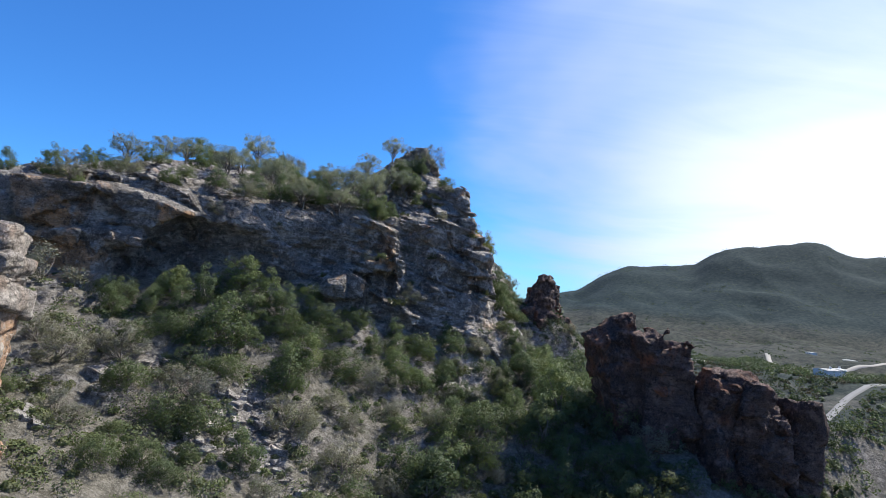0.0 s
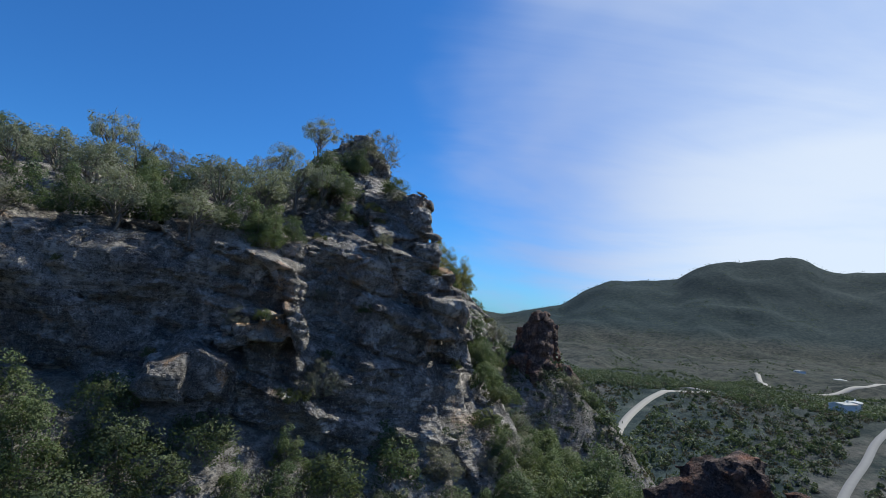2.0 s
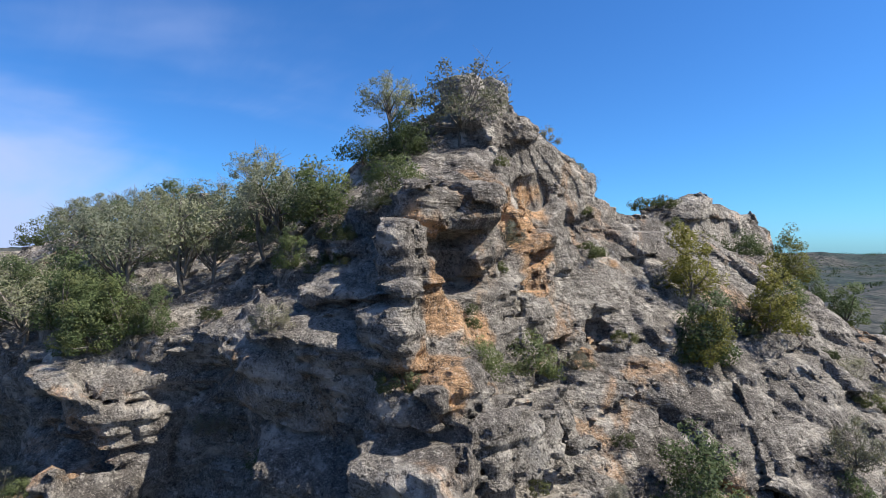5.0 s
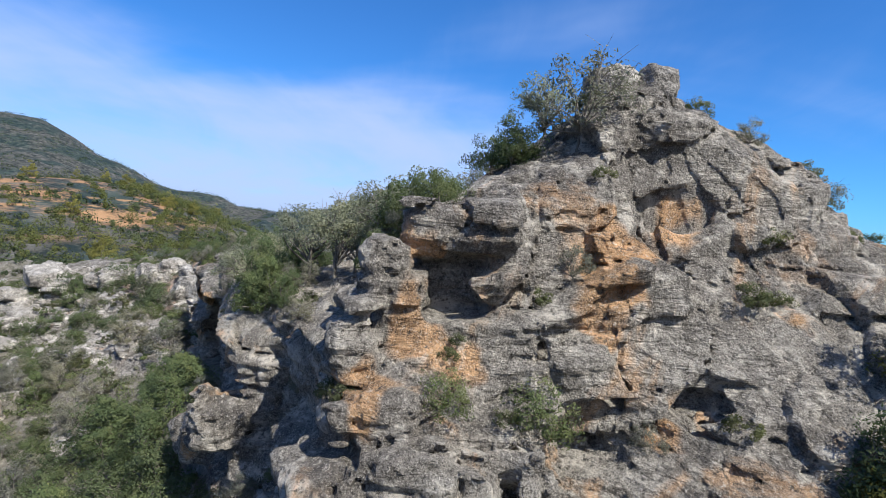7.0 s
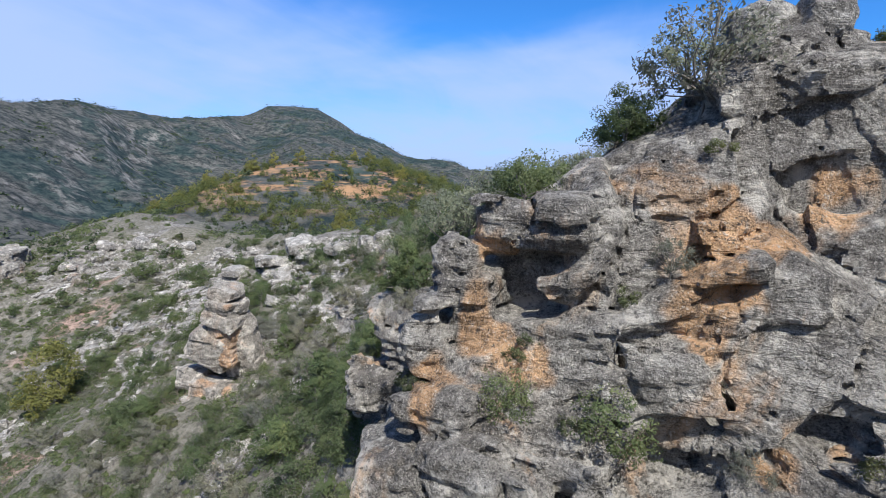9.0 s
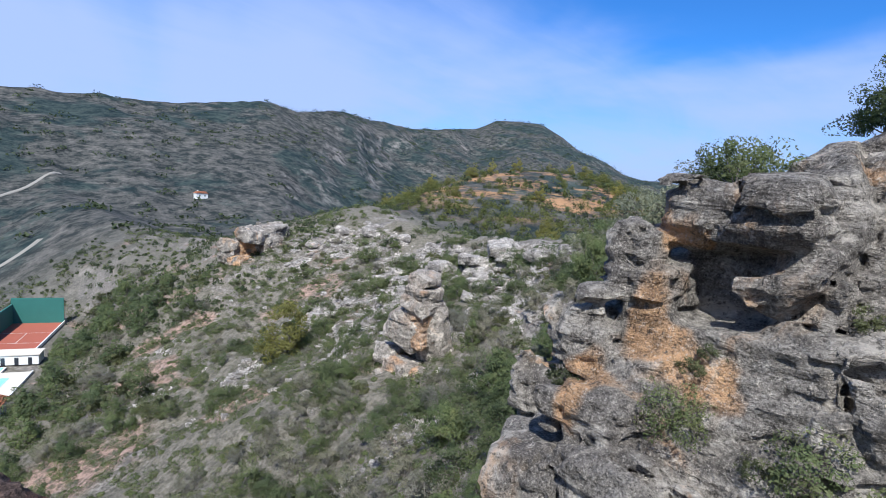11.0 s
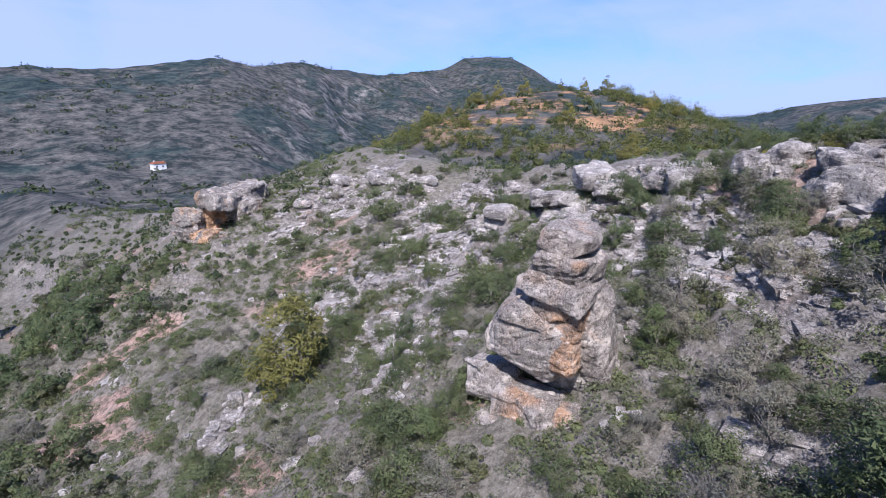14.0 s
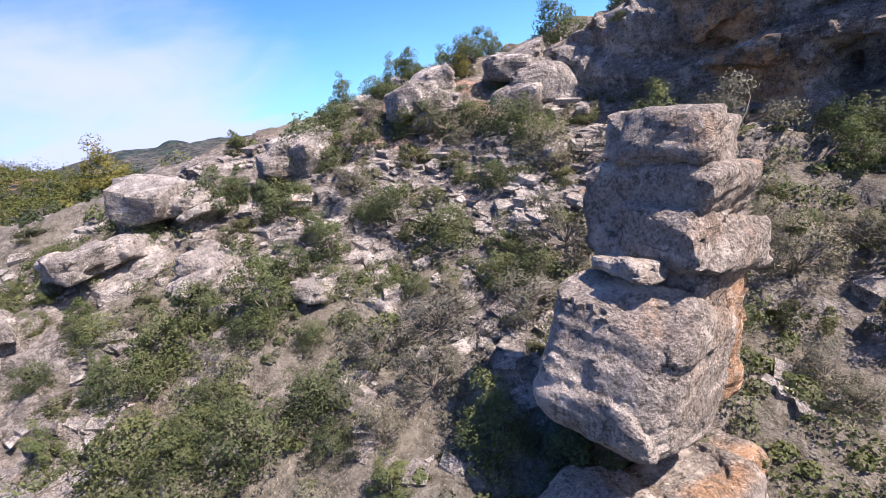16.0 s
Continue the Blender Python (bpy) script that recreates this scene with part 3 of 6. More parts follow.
def solid(name, lo, hi, step, fn, mat, label="", category="rock", seed=1, rough=1.0, group="", kind="", stain=None, grain=1.0):
    """A rock from a distance function on a box; rough scales its weathering, stain tells where iron colours it."""
    xs, ys, zs = (np.arange(a, b + step, step, dtype=np.float32) for a, b in zip(lo, hi))
    x, y, z = xs[:, None, None], ys[None, :, None], zs[None, None, :]
    d = np.array(np.broadcast_to(fn(x, y, z), (len(xs), len(ys), len(zs))), np.float32)
    I, J, K = np.nonzero(np.abs(d) < 2.1 * rough + 2 * step)
    d[I, J, K] = weather(d[I, J, K], xs[I], ys[J], zs[K], seed, rough, grain)
    d[0], d[-1], d[:, 0], d[:, -1], d[:, :, 0], d[:, :, -1] = 1, 1, 1, 1, 1, 1
    v, f = surface_nets(d, lo, step)
    me = mesh_from(name, v, f, False)
    me.materials.append(mat)
    if stain is not None:
        attach(me, "iron", stain(*v.T))
    if not category:
        return me
    return tagged(new(name, me), label, category, group, kind)


def ball(x, y, z, c, r):
    return np.sqrt(((x - c[0]) / r[0]) ** 2 + ((y - c[1]) / r[1]) ** 2 + ((z - c[2]) / r[2]) ** 2) * min(r) - min(r)


def rod(x, y, z, a, b, r):
    """A thick line from a to b."""
    u = [q - p for p, q in zip(a, b)]
    t = np.clip(((x - a[0]) * u[0] + (y - a[1]) * u[1] + (z - a[2]) * u[2]) / sum(k * k for k in u), 0, 1)
    return np.sqrt((x - a[0] - t * u[0]) ** 2 + (y - a[1] - t * u[1]) ** 2 + (z - a[2] - t * u[2]) ** 2) - r


def block(x, y, z, c, h, turn=0.0, tip=0.0, lean=0.0, rnd=0.3):
    """A rounded block: centre, half sizes, degrees about z, tipped along its own y, leaned along its own x."""
    a = radians(turn)
    u, v, w = (x - c[0]) * math.cos(a) + (y - c[1]) * math.sin(a), -(x - c[0]) * math.sin(a) + (y - c[1]) * math.cos(a), z - c[2]
    b = radians(tip)
    v, w = v * math.cos(b) + w * math.sin(b), -v * math.sin(b) + w * math.cos(b)
    b = radians(lean)
    u, w = u * math.cos(b) + w * math.sin(b), -u * math.sin(b) + w * math.cos(b)
    qx, qy, qz = np.abs(u) - h[0] + rnd, np.abs(v) - h[1] + rnd, np.abs(w) - h[2] + rnd
    out = np.sqrt(np.maximum(qx, 0) ** 2 + np.maximum(qy, 0) ** 2 + np.maximum(qz, 0) ** 2)
    return out + np.minimum(np.maximum(qx, np.maximum(qy, qz)), 0) - rnd


def chipped(d, x, y, z, c, h, seed, planes=9):
    """Breaks the corners off a block with flat faces."""
    rng = random.Random(seed)
    for _ in range(planes):
        n = Vector((rng.gauss(0, 1), rng.gauss(0, 1), rng.gauss(0, 0.8))).normalized()
        reach = abs(n.x) * h[0] + abs(n.y) * h[1] + abs(n.z) * h[2]
        d = np.maximum(d, (x - c[0]) * n.x + (y - c[1]) * n.y + (z - c[2]) * n.z - reach * rng.uniform(0.70, 0.90))
    return d


GROOVE = ((-1.4, 80.9, 75.5), (0.0, 78.1, 72.8), (1.2, 75.9, 70.8), (2.0, 73.8, 69.6))


SPUR = ((-5.0, 84.0, 79.5), (1.5, 92.0, 75.0), (6.5, 98.5, 70.5), (12.0, 104.0, 65.5), (18.0, 108.0, 60.0))


def massif(x, y, z):
    """The cliff-sided hill: a long south face, a steep east face and a peak at its end."""
    back = (y - face_line(x)) * 0.90
    lip = bend(x, (-60, -50, -38, -27, -8, 0, 4), (62, 65.0, 68.0, 68.0, 68.4, 69.4, 70.4))
    bench = lip + bend(back, (-5, 0, 6, 14, 24, 32, 60), (0, 0, 2.2, 6.0, 10.2, 10.4, -4)) * bend(x, (-60, -48, -34, -22, -14), (0.35, 0.5, 0.8, 0.8, 0.58))
    along = np.clip((y - 79.3) / 13.0, 0, 1)
    cone = 82.7 - 5.6 * along - 0.80 * np.sqrt((x + 5.2 + 1.2 * along) ** 2 + (1.1 * (y - 79.3 - 13.0 * along)) ** 2 + 1.5)
    top = smax(bench, cone, 1.5)
    tier = (z + 0.20 * x) / 4.4 + 0.7 * vnoise(x * 0.10, 0.5, z * 0.08, 61)
    tier = tier - np.floor(tier)
    south = -back + 0.10 * (z - 62) + 2.0 * (0.55 - tier + 1.3 * np.clip((tier - 0.82) / 0.18, 0, 1)) * np.clip(0.55 + 0.9 * vnoise(x * 0.14, 1.5, z * 0.10, 62), 0.1, 1)
    east = 0.90 * (x - bend(z, (46, 60, 67, 75.5, 84), (6.0, 4.6, 2.4, -0.5, -3.7)) - bend(y, (64, 69, 80, 88, 95), (2.1, 2.0, 0, 0.8, 2.2)))
    d = smax(smax(south, east, 1.0), (z - top) * 0.74, 1.2)
    # a spur that comes down from the peak to the saddle
    reach = 99.0
    for a, b in zip(SPUR, SPUR[1:]):
        u, v = b[0] - a[0], b[1] - a[1]
        t = np.clip(((x - a[0]) * u + (y - a[1]) * v) / (u * u + v * v), 0, 1)
        reach = np.minimum(reach, z - (a[2] + (b[2] - a[2]) * t - 1.15 * np.sqrt((x - a[0] - t * u) ** 2 + (y - a[1] - t * v) ** 2 + 1.0)))
    d = smin(d, smax(reach * 0.62, x - 12.5, 0.5), 1.0)
    # a lower buttress that runs down towards the saddle
    apron = 0.80 * (z - (66.6 - 0.74 * np.maximum(x - 2.0, 0) - 0.10 * np.abs(y - 84)))
    apron = smax(smax(smax(apron, -x, 0.5), 0.9 * (73.5 + 0.25 * (x - 2) - y), 1.0), smax(y - 97.0, x - 11.0, 1.0), 1.0)
    d = smin(d, apron, 0.8)
    d = smax(d, -(x + 57) * 0.8, 2)
    # hollows under the long lip, in the corner behind the prow, and under the hood
    d = smax(d, -ball(x, y, z, (-22, 51.2, 60.5), (10.5, 5.4, 6.2)), 0.8)
    d = smax(d, -ball(x, y, z, (-12.5, 55.8, 63.5), (4.0, 2.8, 3.2)), 0.6)
    d = smax(d, -ball(x, y, z, (-2.9, 60.8, 64.2), (3.2, 4.0, 6.2)), 0.6)
    d = smax(d, -block(x, y, z, (2.6, 70.5, 71.7), (1.7, 1.2, 1.3), -8, 0, 0, 0.4), 0.3)
    d = smax(d, -ball(x, y, z, (-0.6, 80.5, 75.3), (1.3, 0.6, 0.4)), 0.3)
    for a, b in zip(GROOVE, GROOVE[1:]):
        d = smax(d, -rod(x, y, z, (a[0] + 0.7, *a[1:]), (b[0] + 0.7, *b[1:]), 0.5), 0.3)
    for c, r in (((2.4, 73.8, 69.4), (0.8, 0.5, 0.45)), ((2.4, 76.9, 68.2), (0.9, 0.5, 0.55)), ((3.6, 75.4, 66.2), (0.9, 0.7, 0.35)), ((2.2, 80.0, 68.0), (0.6, 0.6, 0.4))):
        d = smax(d, -ball(x, y, z, c, r), 0.25)
    # jutting blocks: the hood and its pillar, then the boulders heaped below
    d = smin(d, block(x, y, z, (0.5, 70.9, 73.5), (2.2, 2.1, 0.85), -12, 6, 8, 0.7), 0.3)
    for c, h, turn, tip, lean in (
            ((2.2, 68.4, 70.6), (0.8, 0.65, 2.3), 12, 6, 10), ((1.7, 72.9, 71.0), (0.9, 0.9, 1.9), -5, 0, 10), ((0.5, 76.7, 73.4), (1.1, 1.2, 1.3), 0, 10, 12),
            ((2.9, 67.0, 69.4), (1.1, 0.9, 1.2), 20, 12, 8), ((3.7, 67.5, 67.3), (1.6, 1.4, 0.95), 20, 8, 0), ((4.7, 70.5, 65.3), (1.7, 2.0, 1.2), -10, -6, 8),
            ((4.5, 73.7, 65.2), (1.3, 1.0, 1.4), 10, 12, 12), ((4.4, 66.8, 64.6), (1.8, 1.7, 1.8), 25, 10, 0), ((6.0, 70.4, 61.7), (1.5, 3.2, 1.7), 5, 0, 10),
            ((-6.4, 59.6, 62.8), (1.3, 1.2, 1.0), 20, -10, 0), ((-8.0, 58.8, 62.8), (1.9, 1.2, 0.6), 20, 15, 0),
            ((-11.0, 57.0, 60.0), (2.2, 1.4, 0.8), 20, 12, 0)):
        d = smin(d, block(x, y, z, c, h, turn, tip, lean, 0.4), 0.3)
    return d


def rust(x, y, z):
    """Where iron has stained the cliff: down the groove, round the hood, under the caves and along the south ledges."""
    v = np.full(x.shape, 9.0)
    for a, b, r in (
            (GROOVE[0], GROOVE[1], 0.7), (GROOVE[1], GROOVE[2], 0.9), ((0.4, 77.0, 74.0), (1.0, 76.2, 71.8), 1.0), ((1.9, 68.8, 73.2), (2.5, 68.9, 70.4), 0.6),
            ((2.9, 69.3, 69.8), (3.1, 70.8, 68.8), 0.7), ((2.4, 80.4, 67.6), (2.8, 80.2, 66.2), 0.2), ((2.6, 78.6, 68.2), (3.0, 78.2, 66.8), 0.1), ((1.2, 84.5, 70.5), (1.6, 84.4, 67.5), 0.2),
            ((0.8, 82.6, 70.5), (1.6, 82.4, 68.6), 0.1), ((3.8, 67.2, 68.2), (4.4, 68.0, 67.6), 0.5), ((-8.0, 57.8, 63.4), (-6.0, 58.8, 63.0), 0.5), ((-11.0, 56.2, 60.6), (-9.5, 56.8, 60.4), 0.5),
            ((-36.5, 46.5, 64.5), (-34.0, 47.0, 60.0), 1.6), ((-27.0, 49.5, 65.2), (-25.0, 50.5, 64.2), 0.9), ((-3.0, 62.4, 70.2), (-1.5, 63.4, 69.0), 0.7), ((7.5, 82.0, 62.4), (8.5, 80.5, 61.0), 1.0)):
        v = np.minimum(v, rod(x, y, z, a, b, r))
    v = v + 0.7 * vnoise(x * 0.9, y * 0.9, z * 0.6, 88) + 0.4 * vnoise(x * 2.2, y * 2.2, z * 1.4, 89)
    return np.clip(0.75 - v / 0.9, 0, 1)


PROW = "orange-stained limestone prow with a hooded overhang and thin beds"
CLIFF = "grey limestone cliff with dark overhangs and shrubby ledges"
cliffs = [solid("cliff", lo, hi, step, massif, ROCK, label, "cliff", seed=21, rough=0.80, kind="structure", stain=rust) for lo, hi, step, label in (
    ((-11.5, 56, 55.5), (13, 99.5, 85), 0.18, PROW), ((-57, 40, 46), (-10.3, 100, 82), 0.30, CLIFF), ((-11.5, 56, 46), (13, 99.5, 57), 0.30, CLIFF), ((-11.5, 98, 46), (13, 108, 80), 0.34, CLIFF))]


def rocks(name, label, pieces, rough, step, seed, mat, group="", part="block", worn=0.05):
    """A rock of several blocks, each a part: centre, half sizes, turn, tip, lean, how much iron."""
    base = pieces[0][0]
    root = new(name)
    root.matrix_basis = pose(*base)
    for k, (c, h, turn, tip, lean, iron) in enumerate(pieces):
        e = max(h) * 1.25 + 0.5
        f = h[2] + max(h) * 0.5 + 0.5
        me = solid(part, (c[0] - e, c[1] - e, c[2] - f), (c[0] + e, c[1] + e, c[2] + f), step, lambda x, y, z: chipped(block(x, y, z, c, h, turn, tip, lean, 0.04 + worn * min(h)), x, y, z, c, h, seed + k, 12), mat, "", "", seed + 5 * k, rough, grain=1.7,
                   stain=lambda x, y, z: np.clip(iron + 0.8 * vnoise(x * 0.7, y * 0.7, z * 0.7, seed + k), 0, 1))
        ob = new(part, me)
        ob.parent = root
        ob.matrix_parent_inverse = root.matrix_basis.inverted()
    return tagged(root, label, "rock", group)


# the leaning pile of blocks that stands out of the slope
TOWER = (
    ((-22.3, 31.3, 56.3), (2.1, 2.5, 2.1), 18, -24, -10, -0.6),
    ((-21.9, 33.3, 57.0), (1.25, 1.5, 2.7), 6, -6, -4, 0.6),
    ((-22.1, 33.3, 59.3), (2.1, 2.0, 0.75), 10, -16, -6, -0.1),
    ((-22.0, 33.6, 60.5), (1.9, 1.75, 0.85), 4, -12, -4, 0.1),
    ((-22.2, 33.7, 61.8), (1.7, 1.5, 0.7), 12, -14, -8, 0.05),
    ((-23.9, 33.6, 55.8), (1.5, 2.0, 4.4), 8, 0, -18, -0.5),
    ((-22.0, 31.2, 59.0), (1.1, 1.0, 0.28), 20, -14, -6, -0.5),
    ((-23.3, 32.8, 60.0), (1.0, 1.2, 1.3), 15, -10, -10, -0.6),
    ((-21.8, 28.1, 52.4), (1.5, 1.9, 1.2), 14, 6, 8, -0.3),
    ((-21.4, 31.4, 51.5), (1.8, 2.1, 1.3), 4, -4, 4, 0.25),
    ((-21.6, 34.0, 50.6), (1.3, 1.1, 1.7), 10, 6, 6, 0.45),
    ((-20.0, 30.0, 50.0), (1.4, 1.8, 1.3), 30, 8, 12, 0.35),
)
foot_x, foot_y = spread(-21.8, 32.8)
TOWER = [((foot_x + 1.04 * (c[0] + 22.0), foot_y + 1.04 * (c[1] - 32.4), PIVOT[2] + 1.2 * (c[2] - PIVOT[2])), (1.1 * h[0], 1.1 * h[1], 1.18 * h[2]), *rest) for c, h, *rest in TOWER]
rocks("rock_tower", "tall leaning tower of grey and orange limestone blocks on the slope", TOWER, 0.20, 0.13, 40, BLOCK_ROCK, worn=0.45)


rocks("rock_pinnacle", "dark red pinnacle of rock above the saddle", (
    ((22.4, 112.0, 55.0), (2.6, 3.2, 10.6), 20, 6, -7, -0.2), ((25.8, 114.2, 54.6), (2.2, 2.8, 10.4), -10, 0, 6, 0.2), ((23.9, 112.6, 61.6), (1.5, 1.9, 4.6), 12, 0, -8, 0.1), ((19.6, 110.6, 51.5), (2.0, 2.7, 7.6), 30, 0, 12, -0.3),
    ((28.2, 115.2, 50.0), (1.8, 2.4, 7.4), 5, 0, -12, 0.3), ((22.6, 109.6, 50.5), (1.6, 1.5, 7.0), 40, 0, 5, 0.1), ((25.4, 111.6, 48.5), (1.5, 1.4, 6.2), 12, 0, -9, 0.25)), 0.6, 0.30, 60, RED_ROCK, part="column")

rocks("rock_crag", "dark reddish broken crag standing above the gully", (
    ((17.4, 48.0, 51.6), (2.0, 2.0, 7.6), 10, 0, 14, 0.1), ((21.0, 46.6, 49.4), (2.2, 2.2, 8.2), -8, 0, 8, -0.3), ((24.6, 44.6, 47.4), (2.0, 2.0, 8.6), 15, 0, -6, 0.2),
    ((28.0, 44.0, 45.6), (2.1, 2.0, 9.6), -12, 0, 5, -0.3), ((31.4, 45.0, 44.0), (1.5, 2.0, 11.4), 8, 0, -5, -0.2), ((19.4, 46.0, 54.4), (0.9, 1.1, 4.8), 30, 0, 10, 0.3), ((26.4, 43.0, 49.7), (0.9, 1.0, 5.6), -20, 0, -8, 0.0)), 0.55, 0.26, 70, RED_ROCK, part="column")


rocks("rock_crag", "grey broken crag with a red hollow below the crest", (
    ((-49.0, -61.0, 52.5), (6.0, 4.5, 3.6), 30, 0, -8, -0.6), ((-43.0, -56.0, 54.2), (3.8, 3.6, 1.5), 20, -6, 6, -0.3), ((-47.5, -54.5, 51.0), (2.6, 2.4, 3.2), 10, 0, -10, -0.5), ((-38.6, -59.5, 49.6), (2.6, 2.6, 3.4), 35, 0, 14, 0.1),
    ((-43.4, -58.6, 50.2), (3.4, 1.8, 3.4), 25, 0, 0, 1.0), ((-41.0, -55.4, 47.2), (4.0, 3.0, 1.7), 25, 0, 12, 0.7), ((-53.5, -64.5, 53.5), (3.2, 3.2, 2.6), 0, 0, -6, -0.6)), 0.5, 0.28, 301, ROCK)


def top_of(a):
    return float(np.asarray(a).reshape(-1)[0])


# slabs of limestone: a few shapes, heaped on one another along the crest and on the slope
slab_shapes = [solid("slab", (-2.1, -2.3, -1.2), (2.1, 2.3, 1.2), 0.17, lambda x, y, z: chipped(block(x, y, z, (0, 0, 0), (1.05 + 0.06 * k, 1.35 - 0.05 * k, 0.40 + 0.05 * k), 0, 0, 0, 0.05), x, y, z, (0, 0, 0), (1.05, 1.35, 0.42), 60 + k, 7), PALE_ROCK, "", "", 130 + 9 * k, 0.20, grain=2.0) for k in range(7)]


def heap(c, slabs, size, turn, seed, label, group="outcrops along the crest"):
    rng = random.Random(seed)
    root = new("rock_outcrop")
    root.matrix_basis = pose(*c, 0, 0, turn)
    for k in range(slabs):
        s = size * rng.uniform(0.5, 1.0)
        ob = new("slab", slab_shapes[(seed + k) % 7])
        ob.parent = root
        up = (k * 0.34 - 0.55) * size * rng.uniform(0.5, 1.0)
        ob.matrix_basis = pose(rng.uniform(-0.7, 0.7) * size, rng.uniform(-1.0, 1.0) * size, min(up, 0.9 * size), rng.uniform(-13, 13), rng.uniform(4, 20), rng.choice((0, 180)) + rng.uniform(-22, 22)) @ Matrix.Diagonal((s, s, s * rng.uniform(0.8, 1.25), 1))
    return tagged(root, label, "rock", group)


SLABS = "stack of flat pale limestone slabs on the slope"
for n, (x, y, up, k, size) in enumerate(((-48.8, 29.8, 0.9, 7, 1.7), (-48.6, 24.5, 0.4, 5, 1.6), (-48.0, 18.2, 0.8, 7, 1.9), (-43.0, 22.5, 0.4, 5, 1.5), (-49.5, 36.0, 0.4, 5, 1.5), (-48.6, 41.0, 0.6, 6, 1.9), (-45.5, 13.0, 0.2, 5, 1.5), (-53.5, 8.0, 0.3, 5, 1.8), (-56.0, -2.0, 0.3, 6, 1.9), (-57.5, -12.0, 0.2, 5, 1.8), (-46.0, 2.0, 0.2, 4, 1.5), (-58.0, -24.0, 0.2, 6, 1.7), (-52.0, -16.0, 0.2, 4, 1.6), (-58.5, -38.0, 0.2, 6, 1.7), (-41.0, 38.5, 0.1, 4, 1.2), (-37.5, 27.0, 0.1, 4, 1.0), (-51.5, 21.0, 0.9, 6, 1.8))):
    x, y = spread(x, y)
    heap((x, y, top_of(land(x, y)) + 0.5 * up - (0.5 if y < 12 else 0.15)), k, size * (1.14 if y > 0 else 0.85), 20 + 7 * n % 40, 100 + 17 * n, SLABS)
pick = random.Random(4)
for n in range(20):
    y = pick.uniform(-60, 44)
    x = top_of(bend(y, (-70, -30, 0, 30, 45), (-53, -55, -52, -47, -47))) + abs(pick.gauss(0, 9)) - 3
    x, y = spread(x, y)
    heap((x, y, top_of(land(x, y)) - 0.25), pick.choice((3, 4)), pick.uniform(0.6, 1.2), pick.uniform(0, 60), 700 + n, "low ledge of pale broken limestone among scrub", "low ledges on the slope")

# ---- where plants stand ----
CELL = 0.5
cv = []
for ob in cliffs:
    flat_co = np.empty(len(ob.data.vertices) * 3, np.float32)
    ob.data.vertices.foreach_get("co", flat_co)
    cv.append(flat_co.reshape(-1, 3))
cv = np.concatenate(cv)
hmap = np.full((160, 160), -99.0)
np.maximum.at(hmap, (np.clip(((cv[:, 0] + 60) / CELL).astype(int), 0, 159), np.clip(((cv[:, 1] - 38) / CELL).astype(int), 0, 159)), cv[:, 2])


def stand(x, y):
    """Height of the top of the ground or cliff at x, y."""
    i, j = int((x + 60) / CELL), int((y - 38) / CELL)
    h = top_of(land(x, y))
    if x < 6 and y < face_line(x) - 0.3:
        return h
    return max(h, hmap[i, j]) if 0 <= i < 160 and 0 <= j < 160 else h


def leaf_quads(c, out, length, width, rng, loose=0.75):
    """Small leaf blades at the places c, turned loosely outwards."""
    n = len(c)
    d = out + rng.normal(0, loose, (n, 3))
    d /= np.linalg.norm(d, axis=1)[:, None] + 1e-9
    a = np.cross(d, rng.normal(0, 1, (n, 3)))
    a /= np.linalg.norm(a, axis=1)[:, None] + 1e-9
    b = np.cross(d, a)
    L, Wd = length * rng.uniform(0.6, 1.25, (n, 1)), width * rng.uniform(0.6, 1.25, (n, 1))
    v = np.stack([c - a * L * 0.5 - b * Wd * 0.6, c + a * L * 0.6, c - a * L * 0.3 + b * Wd * 0.75 + d * Wd * 0.15], 1).reshape(-1, 3)
    return v, np.arange(3 * n).reshape(n, 3)


def tubes(paths, sides=5):
    """Tapering limbs: each path is a list of (place, radius)."""
    vs, fs, base = [], [], 0
    for path in paths:
        for k, (p, r) in enumerate(path):
            q = path[min(k + 1, len(path) - 1)][0] - path[max(k - 1, 0)][0]
            q = q / (np.linalg.norm(q) + 1e-9)
            u = np.cross(q, (0.31, 0.9, 0.2))
            u /= np.linalg.norm(u) + 1e-9
            w = np.cross(q, u)
            for s in range(sides):
                t = 2 * math.pi * s / sides
                vs.append(p + r * (u * math.cos(t) + w * math.sin(t)))
            if k:
                for s in range(sides):
                    fs.append((base + (k - 1) * sides + s, base + (k - 1) * sides + (s + 1) % sides, base + k * sides + (s + 1) % sides, base + k * sides + s))
        base += len(path) * sides
    return np.array(vs), np.array(fs)


def limb(rng, a, b, r0, r1, bow=0.15, n=5):
    a, b = np.array(a, float), np.array(b, float)
    off = rng.normal(0, bow, 3) * np.linalg.norm(b - a)
    return [(a + (b - a) * t + off * math.sin(math.pi * t), r0 + (r1 - r0) * t) for t in np.linspace(0, 1, n)]


